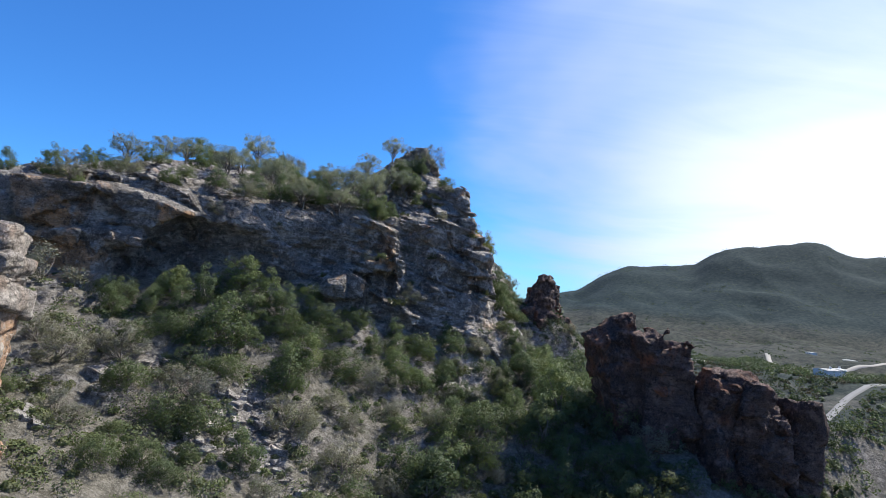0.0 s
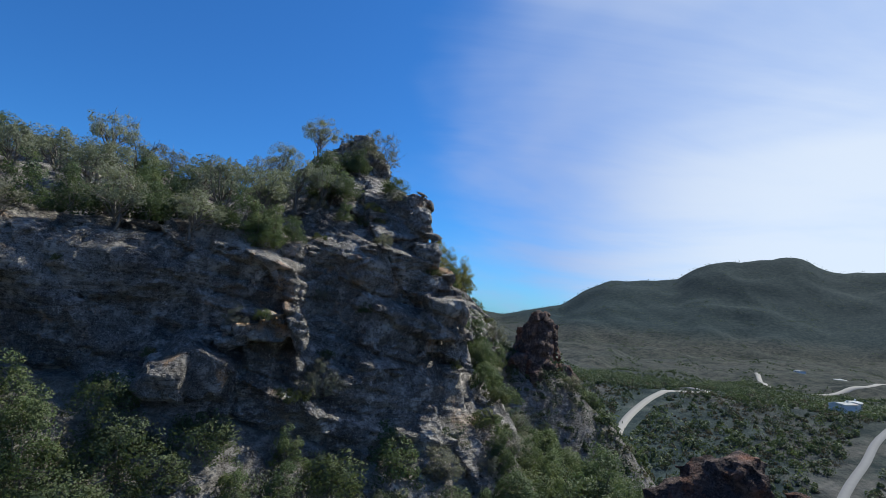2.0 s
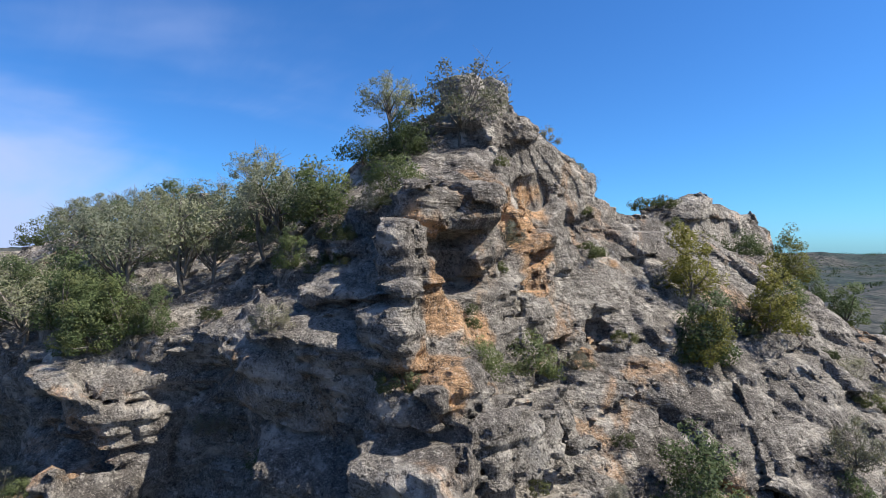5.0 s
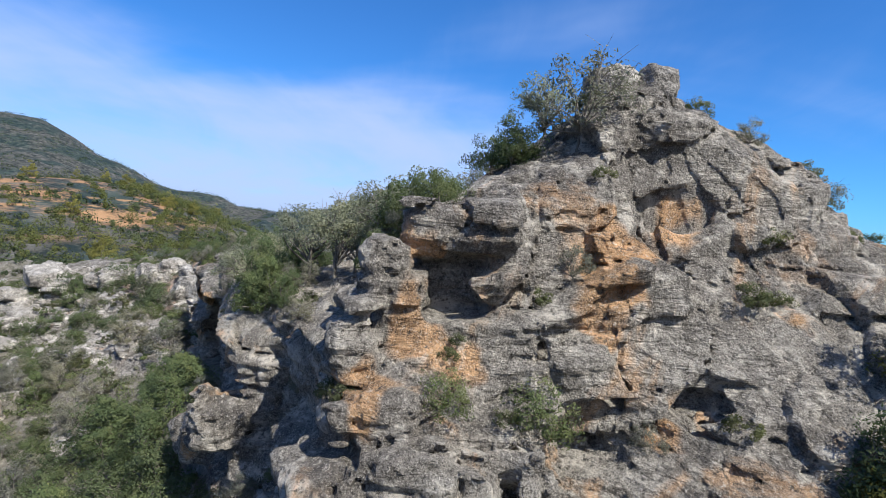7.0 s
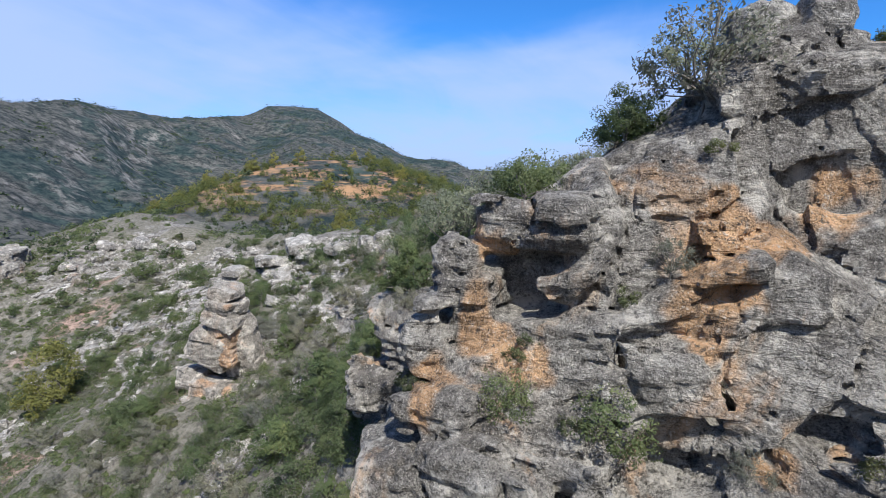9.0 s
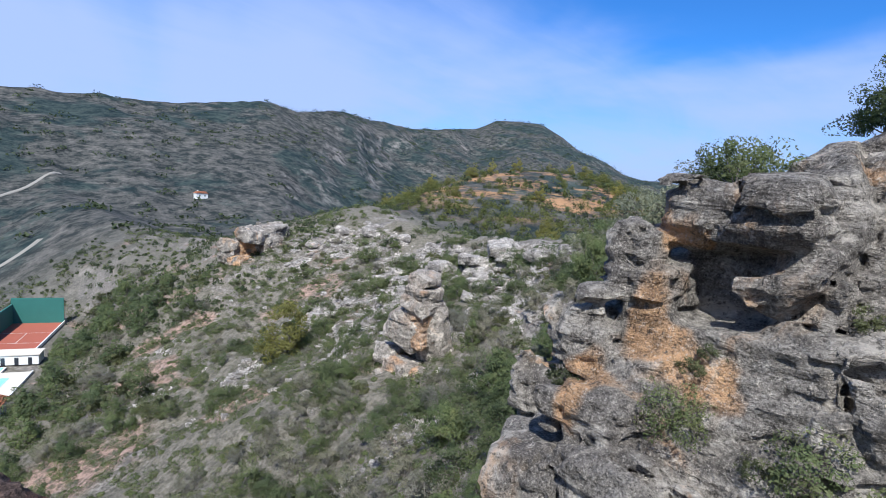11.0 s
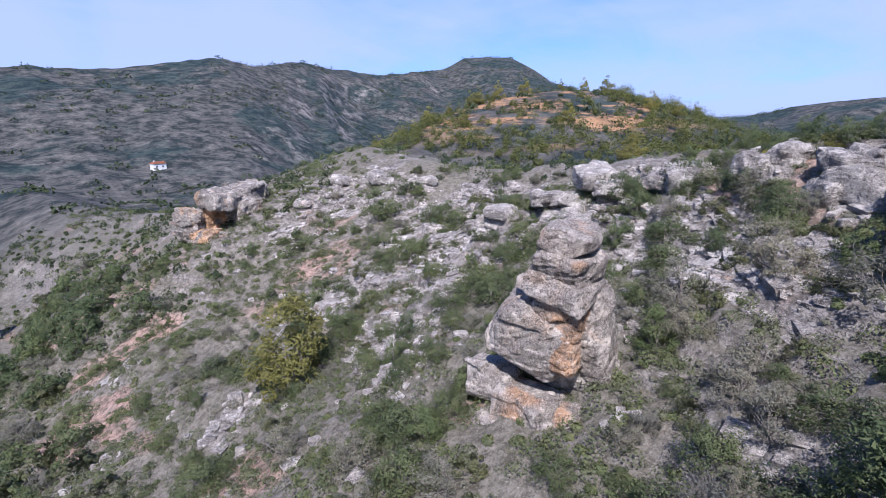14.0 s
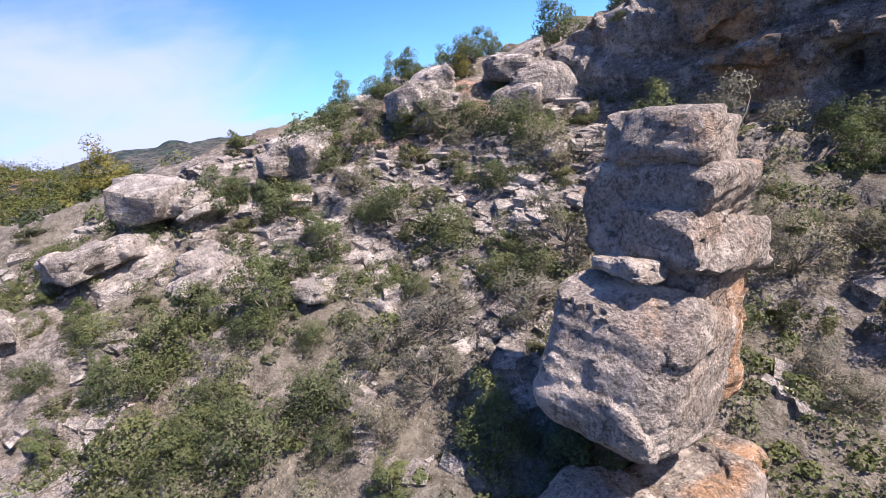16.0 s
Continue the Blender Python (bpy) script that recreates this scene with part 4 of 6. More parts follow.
def plant(name, label, category, leaf, shape, seed, size, clumps, leaves, length, width, fill=0.55, twigs=10, stem=0.10, bare=0.0):
    """One plant at the origin: an Empty with a stem (trunk and limbs) and a crown of many small leaves in clumps."""
    rng = np.random.default_rng(seed)
    top, half = size
    cs, rs = [], []
    while len(cs) < clumps:
        p = rng.uniform(-1, 1, 3)
        if shape == "cone":
            p[2] = p[2] * 0.5 + 0.5
            if math.hypot(p[0], p[1]) > (1 - p[2]) ** 0.75 * 0.9 + 0.08:
                continue
            c = np.array([p[0] * half, p[1] * half, (0.08 + 0.86 * p[2]) * top])
        elif shape == "dome":
            p[2] = abs(p[2])
            if np.linalg.norm(p) > 1:
                continue
            c = np.array([p[0] * half, p[1] * half, (0.10 + 0.80 * p[2]) * top])
        else:
            if np.linalg.norm(p) > 1 or p[2] < -0.6:
                continue
            c = np.array([p[0] * half, p[1] * half, (0.62 + 0.33 * p[2]) * top])
        cs.append(c)
        rs.append(half * rng.uniform(0.14, 0.34))
    cs, rs = np.array(cs), np.array(rs)
    pick = rng.integers(0, clumps, leaves)
    out = rng.normal(0, 1, (leaves, 3))
    out /= np.linalg.norm(out, axis=1)[:, None]
    place = cs[pick] + out * (rs[pick] * rng.uniform(fill, 1.0, leaves) ** 0.6)[:, None] * np.array([1, 1, 0.85])
    place[:, 2] = np.maximum(place[:, 2], 0.05 * top)
    v, f = leaf_quads(place, out + np.array([0, 0, 0.4]), length, width, rng)
    root = new(name)
    crown = new("crown", mesh_from("crown", v, f, False))
    crown.data.materials.append(leaf)
    crown.parent = root
    low = 0.12 * top if shape != "tree" else 0.42 * top
    paths = [limb(rng, (0, 0, -0.35), (rng.normal(0, 0.08) * half, rng.normal(0, 0.08) * half, low + 0.25 * top), stem, stem * 0.6, 0.06)]
    for k in range(twigs):
        tip = cs[rng.integers(0, clumps)] * (1 + bare * rng.uniform(0, 0.35))
        paths.append(limb(rng, (0, 0, low * rng.uniform(0.4, 1.0)), tip, stem * 0.5, stem * 0.10, 0.10))
        for _ in range(2 if bare else 1):
            paths.append(limb(rng, tip * 0.6 + np.array([0, 0, low * 0.4]), tip + rng.normal(0, 0.22, 3) * half, stem * 0.2, stem * 0.05, 0.1, 3))
    v, f = tubes(paths, 3)
    wood = new("trunk", mesh_from("trunk", v, f))
    wood.data.materials.append(BARK)
    wood.parent = root
    return tagged(root, label, category)


KINDS = {
    "juniper": [plant("juniper_shrub", "dark green dense juniper shrub rooted among limestone", "shrub", JUNIPER, "cone", 500 + k, (3.0, 1.25), 60, 4800, 0.11, 0.040, 0.55, 5, 0.09) for k in range(3)],
    "oak": [plant("oak_shrub", "rounded olive-green evergreen oak shrub on stony ground", "shrub", OAK, "dome", 520 + k, (1.9, 1.35), 52, 4400, 0.09, 0.046, 0.55, 5, 0.07) for k in range(3)],
    "olive": [plant("wild_olive", "grey-green wild olive with an open twiggy crown", "tree", OLIVE, "tree", 540 + k, (3.4, 1.6), 40, 3600, 0.12, 0.048, 0.35, 12, 0.11, 0.6) for k in range(3)],
    "pine": [plant("pine_tree", "yellowish green pine with a broad soft crown", "tree", PINE, "cone", 560 + k, (6.5, 2.6), 60, 4600, 0.28, 0.08, 0.45, 10, 0.16) for k in range(2)],
    "grey": [plant("bare_shrub", "grey half-bare twiggy shrub on the scree", "shrub", GREY_SCRUB, "dome", 580 + k, (2.0, 1.3), 34, 2800, 0.10, 0.036, 0.2, 18, 0.05, 0.8) for k in range(3)],
    "heath": [plant("heath_shrub", "low green and brown heath shrub among stones", "shrub", HEATH, "dome", 600 + k, (1.1, 0.95), 22, 2200, 0.095, 0.042, 0.5, 4, 0.04) for k in range(3)],
}
FAR = {
    "juniper": [plant("juniper_shrub", "dark green dense juniper shrub rooted among limestone", "shrub", JUNIPER, "cone", 700 + k, (3.0, 1.25), 40, 1500, 0.20, 0.075, 0.55, 3, 0.09) for k in range(2)],
    "oak": [plant("oak_shrub", "rounded olive-green evergreen oak shrub on stony ground", "shrub", OAK, "dome", 720 + k, (1.9, 1.35), 36, 1300, 0.16, 0.085, 0.55, 3, 0.07) for k in range(2)],
    "pine": [plant("pine_tree", "yellowish green pine with a broad soft crown", "tree", PINE, "cone", 760 + k, (6.5, 2.6), 50, 1600, 0.45, 0.14, 0.45, 5, 0.16) for k in range(2)],
    "heath": [plant("heath_shrub", "low green and brown heath shrub among stones", "shrub", HEATH, "dome", 780 + k, (1.1, 0.95), 18, 800, 0.15, 0.07, 0.5, 3, 0.04) for k in range(2)],
}
GROUPS = {"juniper": "junipers on the hill", "oak": "oak shrubs on the hill", "olive": "wild olives on the crest", "pine": "pines", "grey": "bare shrubs", "heath": "heath shrubs"}
used = {k: 0 for k in KINDS}
used_far = {k: 0 for k in FAR}
rnd = random.Random(77)


def grow(kind, x, y, scale=1.0, z=None, wide=1.0, turn=None):
    """Stands a plant of that kind on the ground at x, y."""
    z = stand(x, y) if z is None else z
    if kind in FAR and used[kind] + used_far[kind] >= 290:
        other = min(("juniper", "heath", "grey"), key=lambda k: used[k] + used_far.get(k, 0))
        kind, scale = other, scale * {"juniper": 0.75, "heath": 1.5, "grey": 1.0}[other]
    far = kind in FAR and (y < -14 or x < -84 or x > 26)
    kinds, count = (FAR, used_far) if far else (KINDS, used)
    n = count[kind]
    count[kind] += 1
    master = kinds[kind][n % len(kinds[kind])]
    m = pose(x, y, z - 0.1 * scale, rnd.uniform(-6, 6), rnd.uniform(-6, 6), rnd.uniform(0, 360) if turn is None else turn) @ Matrix.Diagonal((scale * wide, scale * wide, scale, 1))
    if n < len(kinds[kind]):
        master.matrix_basis = m
        tagged(master, group=GROUPS[kind])
        return master
    return copy_thing(master, m @ Matrix.Diagonal((*(1 / v for v in master.scale), 1)))


rocks("summit_boulder", "weathered boulders perched on the peak of the cliff", (
    ((-4.4, 77.9, 81.3), (1.0, 1.15, 0.8), 10, 6, 4, -0.6), ((-4.1, 79.7, 81.3), (0.9, 0.75, 0.95), 25, -14, 6, 0.2), ((-4.7, 79.0, 80.0), (1.3, 1.9, 0.9), 5, 4, 8, -0.3)), 0.16, 0.13, 333, PALE_ROCK)

# plants that stand out on the ground: kind, x, y, size
UNDER_CLIFF = (
    ("juniper", 16.4, 69.6, 1.7), ("juniper", 1.7, 63.5, 1.7), ("oak", 5.6, 62.8, 1.9), ("oak", -2.1, 59.8, 1.9), ("grey", -5.6, 52.3, 1.7),
    ("oak", -8.7, 51.6, 1.6), ("juniper", -13.7, 50.7, 1.2), ("juniper", -17.5, 50.1, 1.1), ("oak", 15.1, 48.6, 1.9), ("juniper", -20.0, 47.5, 1.2),
    ("oak", 3.7, 47.2, 1.9), ("grey", -34.9, 46.4, 1.1), ("grey", 33.2, 46.3, 1.1), ("juniper", 11.8, 45.9, 1.7), ("juniper", -50.1, 45.7, 1.6),
    ("grey", 17.1, 45.6, 1.5), ("juniper", -0.2, 44.9, 1.7), ("grey", -9.7, 44.8, 1.6), ("grey", -33.7, 44.0, 1.7), ("oak", 6.7, 43.8, 1.9),
    ("juniper", 19.6, 43.6, 1.7), ("grey", -22.1, 42.5, 1.7), ("juniper", 24.1, 42.4, 0.7), ("juniper", -38.0, 42.1, 1.2), ("oak", -19.8, 41.7, 1.2),
)
BY_TOWER = (
    ("oak", -16.6, 41.3, 1.3), ("grey", -36.0, 41.2, 1.7), ("juniper", -12.7, 40.8, 1.7), ("oak", 13.9, 40.4, 1.4), ("grey", -19.7, 38.1, 0.7),
    ("oak", -40.8, 38.0, 1.8), ("oak", -14.3, 37.4, 0.8), ("heath", -35.7, 37.3, 1.0), ("heath", -38.2, 37.1, 1.1), ("oak", -27.1, 36.2, 1.4),
    ("grey", -31.2, 36.1, 1.7), ("oak", -44.8, 35.8, 1.5), ("grey", -6.5, 35.2, 1.4), ("oak", -3.4, 34.0, 1.6), ("oak", -17.1, 36.1, 1.0),
    ("oak", -36.8, 33.1, 1.4), ("oak", -12.1, 32.8, 1.0), ("grey", -43.2, 31.1, 1.2), ("grey", -11.6, 28.8, 1.2), ("juniper", -25.8, 28.1, 1.3),
    ("juniper", -16.5, 28.0, 1.1), ("oak", -18.8, 27.8, 1.1), ("grey", -28.3, 25.9, 1.0), ("oak", -32.0, 25.4, 1.1), ("grey", -13.7, 25.3, 1.5),
)
OPEN_SLOPE = (
    ("juniper", -46.6, 24.8, 1.2), ("oak", -15.6, 24.4, 1.0), ("oak", -31.8, 22.0, 0.9), ("oak", -40.1, 21.8, 1.4), ("oak", -34.4, 21.5, 0.9),
    ("oak", -46.0, 20.3, 0.6), ("grey", -41.5, 19.2, 0.6), ("oak", -29.6, 18.8, 1.5), ("oak", -37.6, 18.6, 1.5), ("oak", -34.9, 18.5, 0.9),
    ("grey", -13.1, 18.2, 1.4), ("juniper", -40.0, 17.4, 0.6), ("oak", -22.8, 9.4, 1.2), ("oak", -5.2, 7.9, 1.1), ("oak", -37.5, 5.0, 1.4),
    ("oak", -47.1, 4.0, 1.9), ("pine", -22.4, 1.9, 1.8), ("heath", -34.5, 0.6, 1.6), ("oak", -53.8, -12.5, 1.9), ("heath", -37.3, -16.2, 1.6),
    ("oak", -51.9, -17.0, 1.9), ("oak", -20.0, -37.3, 1.9), ("juniper", 1.0, -41.1, 1.7), ("grey", -7.3, -43.7, 1.7),
)
# and on the cliff: kind, x, y, z, size
CLIFF_WEST = (
    ("juniper", -43.1, 46.4, 66.2, 1.1), ("juniper", -41.0, 47.2, 67.1, 1.3), ("juniper", -37.3, 47.0, 67.4, 1.1), ("juniper", -34.9, 48.5, 66.6, 0.8), ("oak", -34.8, 71.3, 75.8, 1.9),
    ("olive", -28.5, 76.2, 76.8, 1.5), ("olive", -27.2, 68.6, 71.8, 1.5), ("grey", -23.2, 76.5, 76.1, 1.7), ("grey", -21.5, 60.1, 69.2, 1.4), ("juniper", -16.3, 62.6, 69.7, 1.2),
    ("grey", -13.5, 71.5, 75.6, 1.7), ("juniper", -10.1, 60.2, 68.8, 1.2), ("olive", -9.3, 63.7, 72.2, 1.0), ("grey", -8.8, 61.5, 70.6, 1.0), ("olive", -8.4, 75.2, 79.0, 1.2),
    ("grey", -7.2, 64.4, 74.1, 0.7), ("juniper", -7.6, 61.0, 69.0, 1.0), ("oak", -6.6, 72.0, 77.4, 1.2), ("oak", -6.5, 67.0, 74.4, 1.7), ("olive", -8.5, 65.6, 73.0, 1.4), ("oak", -6.6, 56.5, 63.6, 0.45), ("oak", -6.2, 61.5, 63.2, 0.5),
)
LIP = (
    ("juniper", -8.0, 60.4, 68.2, 1.25), ("juniper", -9.6, 60.4, 68.0, 1.0), ("juniper", -7.0, 61.8, 69.2, 0.85), ("olive", -12.0, 62.0, 69.5, 1.5), ("juniper", -13.8, 60.8, 68.6, 1.5), ("olive", -10.6, 63.6, 71.0, 1.5),
    ("olive", -5.6, 66.0, 73.6, 1.1), ("pine", 6.6, 98.6, 70.0, 0.62), ("juniper", 8.0, 99.6, 68.6, 1.1), ("juniper", 9.6, 101.5, 67.2, 1.2), ("oak", 4.6, 96.0, 71.6, 1.1), ("juniper", 12.5, 104.0, 64.5, 1.3),
)
CLIFF_EAST = (
    ("heath", -5.6, 82.5, 80.5, 1.0), ("oak", -4.1, 65.8, 74.1, 1.2), ("juniper", -4.1, 63.7, 72.5, 0.7), ("heath", -4.0, 89.3, 77.9, 0.9), ("grey", -3.2, 76.3, 78.6, 2.1),
    ("juniper", -3.8, 71.5, 77.8, 1.0), ("grey", -3.4, 86.8, 75.9, 1.0), ("grey", -3.4, 84.3, 78.8, 0.7), ("heath", -2.7, 92.6, 76.4, 1.1), ("oak", -4.5, 73.0, 78.0, 1.2),
    ("oak", -2.2, 62.7, 64.1, 0.5), ("heath", -1.2, 84.9, 71.0, 0.7), ("heath", -1.0, 66.5, 73.2, 0.8), ("oak", -0.8, 68.7, 75.0, 1.0), ("grey", -0.2, 64.0, 69.8, 0.6),
    ("grey", 1.1, 77.2, 68.3, 0.5), ("oak", 3.4, 69.7, 67.6, 0.8), ("grey", 2.7, 77.9, 66.1, 0.6), ("oak", 3.2, 73.6, 67.0, 1.1),
)

face_nor, face_mid = [], []
for ob in cliffs:
    for name, store in (("normal", face_nor), ("center", face_mid)):
        flat_co = np.empty(len(ob.data.polygons) * 3, np.float32)
        ob.data.polygons.foreach_get(name, flat_co)
        store.append(flat_co.reshape(-1, 3))
face_nor, face_mid = np.concatenate(face_nor), np.concatenate(face_mid)
seam = (np.abs(face_mid[:, 0] + 10.9) < 1.1) | (np.abs(face_mid[:, 1] - 98.8) < 1.1) | ((np.abs(face_mid[:, 2] - 56.2) < 1.2) & (face_mid[:, 0] > -12))
face_nor, face_mid = face_nor[~seam], face_mid[~seam]
ledge_mid = face_mid[face_nor[:, 2] > 0.35]


def ledge(x, y, z):
    """The ledge of the cliff nearest to a place."""
    return [float(v) for v in ledge_mid[np.argmin((((ledge_mid - (x, y, z)) * (1, 1, 1.8)) ** 2).sum(1))]]


BESIDE_TOWER = (
    ("oak", -57.8, 25.6, 2.11), ("grey", -49.9, 33.5, 1.81), ("oak", -54.0, 21.4, 1.75), ("oak", -48.4, 25.5, 1.14),
    ("grey", -41.6, 35.7, 1.7), ("oak", -37.5, 17.3, 1.44), ("oak", -47.1, 11.9, 1.75), ("juniper", -30.7, 22.2, 1.33), ("juniper", -27.9, 24.1, 1.28),
    ("oak", -40.0, 12.1, 1.11), ("oak", -59.9, 12.3, 1.97), ("oak", -47.4, 19.2, 1.34), ("oak", -41.5, 9.4, 1.7), ("heath", -47.5, 32.1, 1.27),
    ("heath", -49.4, 30.2, 1.29),
)
ON_CREST = (
    ("juniper", -60.5, 30.0, 1.0), ("juniper", -62.5, 26.0, 0.6), ("juniper", -58.5, 36.0, 1.1), ("juniper", -57.5, 38.5, 1.0), ("juniper", -55.0, 42.0, 1.2), ("juniper", -56.0, 40.5, 0.9), ("oak", -60.0, 33.0, 1.2),
)
ON_SLOPE = (
    ("pine", -24.0, -1.7, 1.83), ("juniper", -44.6, 17.2, 1.6), ("oak", -57.7, 17.3, 1.93), ("oak", -51.2, 32.2, 1.7), ("oak", -46.1, 36.1, 1.65),
    ("grey", -36.7, 37.9, 1.7), ("oak", -37.2, 14.0, 1.73), ("oak", -46.3, -6.8, 1.93), ("oak", -56.4, -11.8, 1.7), ("oak", -55.5, -22.0, 2.09),
    ("juniper", -31.7, 32.2, 1.33), ("grey", -28.2, 38.3, 1.7), ("oak", -25.8, 20.4, 1.33), ("juniper", -30.8, 21.4, 1.78), ("oak", -47.4, 27.0, 1.45),
    ("oak", -20.1, 18.6, 1.6), ("oak", -30.7, -1.4, 1.57),
)
BELOW_TOWER = (
    ("juniper", -12.6, 47.2, 1.7), ("grey", -27.7, 38.4, 1.7), ("juniper", -15.7, 50.9, 1.47), ("grey", -18.5, 39.9, 1.7), ("oak", -18.8, 33.2, 1.08),
    ("juniper", -13.4, 36.3, 1.31), ("oak", -16.7, 22.3, 1.55), ("oak", -55.9, -6.4, 1.7), ("oak", -65.9, -5.7, 1.7), ("juniper", -9.8, -47.5, 1.7),
    ("oak", -11.5, 4.0, 1.6), ("oak", -8.3, -23.8, 1.7),
)
IN_GULLY = (
    ("juniper", 13.5, 62.5, 2.2), ("juniper", 15.5, 65.0, 2.4), ("oak", 17.5, 68.0, 2.2), ("juniper", 19.5, 70.5, 2.3), ("juniper", 12.0, 50.5, 2.0), ("oak", 14.5, 53.5, 2.1), ("juniper", 15.0, 57.0, 2.4), ("juniper", 21.0, 74.5, 2.2), ("oak", 23.5, 79.0, 2.2), ("juniper", 18.0, 61.0, 2.2), ("oak", 12.5, 57.5, 1.9), ("juniper", 24.0, 72.0, 2.0), ("oak", 26.0, 84.0, 2.2),
    ("juniper", -13.3, 45.1, 1.7), ("juniper", -19.6, 45.8, 2.09), ("oak", -12.7, 53.5, 1.57), ("oak", -17.2, 37.9, 1.7), ("grey", -24.8, 40.3, 1.7),
    ("oak", 4.3, 46.6, 1.7), ("oak", 14.1, 42.5, 1.7), ("juniper", 9.7, 45.3, 1.73), ("grey", -7.1, 40.7, 1.7),
    ("oak", -1.9, 43.1, 1.7), ("juniper", 11.7, 47.8, 2.03), ("grey", -12.3, 36.2, 2.08),
)
taken = []


def free(x, y, r):
    if any((x - a) ** 2 + (y - b) ** 2 < (r + c) ** 2 * 0.6 for a, b, c in taken):
        return False
    taken.append((x, y, r))
    return True


for kind, x, y, s in BESIDE_TOWER + ON_CREST + ON_SLOPE + BELOW_TOWER + IN_GULLY:
    if free(x, y, 0.5 * s):
        grow(kind, x, y, s, wide=rnd.uniform(0.95, 1.15))
for kind, x, y, s in UNDER_CLIFF + BY_TOWER + OPEN_SLOPE:
    s = 1.12 * min(s, 1.35) if kind == "oak" else 1.12 * s
    x, y = (float(v) for v in spread(x, y))
    if kind != "pine" and free(x, y, s):
        grow(kind, x, y, s, wide=rnd.uniform(0.95, 1.2))
for kind, x, y, z, s in CLIFF_WEST + LIP + CLIFF_EAST:
    x, y, z = ledge(x, y, z)
    grow(kind, x, y, s, z)
    taken.append((x, y, s * 0.8))

# shrubs over the slope, the gully and the scree


def on_terrace(x, y):
    """The paved pool terrace and the court behind it."""
    u, v = (x - POOL[0]) * 0.92 - (y - POOL[1]) * 0.39, (x - POOL[0]) * 0.39 + (y - POOL[1]) * 0.92
    return -12 < u < 16 and -66 < v < 34


def scatter(n, box, kinds, lo, hi, test=lambda x, y: True):
    done = tries = 0
    while done < n and tries < n * 40:
        tries += 1
        x, y = rnd.uniform(box[0], box[1]), rnd.uniform(box[2], box[3])
        s = rnd.uniform(lo, hi)
        if test(x, y) and not on_terrace(x, y) and free(x, y, 1.1 * s):
            grow(rnd.choice(kinds), x, y, s, wide=rnd.uniform(0.85, 1.3))
            done += 1


below = lambda x, y: y < face_line(x) - 1.0 and not (-33 < x < -21 and 19 < y < 33)
scatter(26, (-30, 14, 44, 64), ["juniper", "juniper", "oak"], 1.0, 1.7, lambda x, y: 1.5 < face_line(x) - y < 9)
scatter(44, (0, 24, 46, 80), ["juniper", "oak", "oak", "grey"], 0.9, 1.6, lambda x, y: stand(x, y) < top_of(land(x, y)) + 2.0)
scatter(10, (-24, 16, 40, 62), ["juniper", "oak", "grey", "grey"], 0.9, 1.5, below)
scatter(52, (-40, 10, 18, 60), ["grey", "grey", "oak", "heath", "grey"], 0.9, 1.5, below)
open_rock = lambda x, y: below(x, y) and top_of(bare(np.float64(x), np.float64(y))) < 0.45
scatter(70, (-59, -2, -40, 42), ["oak", "oak", "juniper", "heath", "grey"], 0.55, 1.0, open_rock)
scatter(56, (-64, -12, -60, 40), ["heath", "oak", "grey", "oak"], 0.6, 1.15, open_rock)
scatter(110, (-62, -20, -16, 44), ["oak", "oak", "oak", "juniper", "heath"], 0.6, 1.25, below)
scatter(22, (-44, -8, 60, 84), ["juniper", "olive", "olive", "olive", "oak"], 0.9, 1.4, lambda x, y: 6 < y - face_line(x) < 22)
scatter(18, (-40, -8, 50, 72), ["olive", "juniper", "oak", "grey"], 0.9, 1.3, lambda x, y: 1.2 < y - face_line(x) < 6)
scatter(56, (5, 34, 66, 122), ["juniper", "oak", "oak", "grey"], 0.8, 1.5, lambda x, y: math.hypot(x - 24, y - 113) > 6)
scatter(34, (0, 18, 28, 60), ["juniper", "juniper", "oak"], 1.0, 1.7, lambda x, y: below(x, y) and stand(x, y) < top_of(land(x, y)) + 1.0)
scatter(10, (10, 34, 40, 56), ["oak", "juniper", "heath"], 0.7, 1.2)
scatter(12, (-70, -58, -30, 44), ["juniper", "oak"], 0.7, 1.1)
for x, y, s in ((4.5, 87.0, 0.75), (8.0, 89.0, 0.7), (6.5, 84.5, 0.55), (-53.0, 38.0, 0.45), (-54.0, 33.0, 0.4)):
    grow("pine", x, y, s)


def on_rock(n, kinds, lo, hi, test, seed):
    """Shrubs that cling to ledges of the cliff."""
    r = np.random.default_rng(seed)
    nor, cen = face_nor, face_mid
    ok = np.nonzero((nor[:, 2] > 0.45) & test(cen[:, 0], cen[:, 1], cen[:, 2]))[0]
    for i in r.choice(ok, min(n, len(ok)), replace=False):
        grow(rnd.choice(kinds), float(cen[i, 0]), float(cen[i, 1]), rnd.uniform(lo, hi), float(cen[i, 2]))


on_rock(40, ["heath", "oak", "heath", "grey"], 0.45, 0.9, lambda x, y, z: (x > -6) & (y > 66) & (z < 81), 5)
on_rock(26, ["juniper", "oak", "grey"], 0.8, 1.4, lambda x, y, z: (z < 58.5) & (y < 70) & (x > -14), 8)
on_rock(42, ["oak", "juniper", "juniper", "grey"], 0.7, 1.3, lambda x, y, z: (x > 8.5) & (z < 60.0), 7)
on_rock(16, ["heath", "heath", "grey"], 0.4, 0.75, lambda x, y, z: (x < -2) & (y < face_line(x) + 5) & (z > 57) & (z < 70), 6)


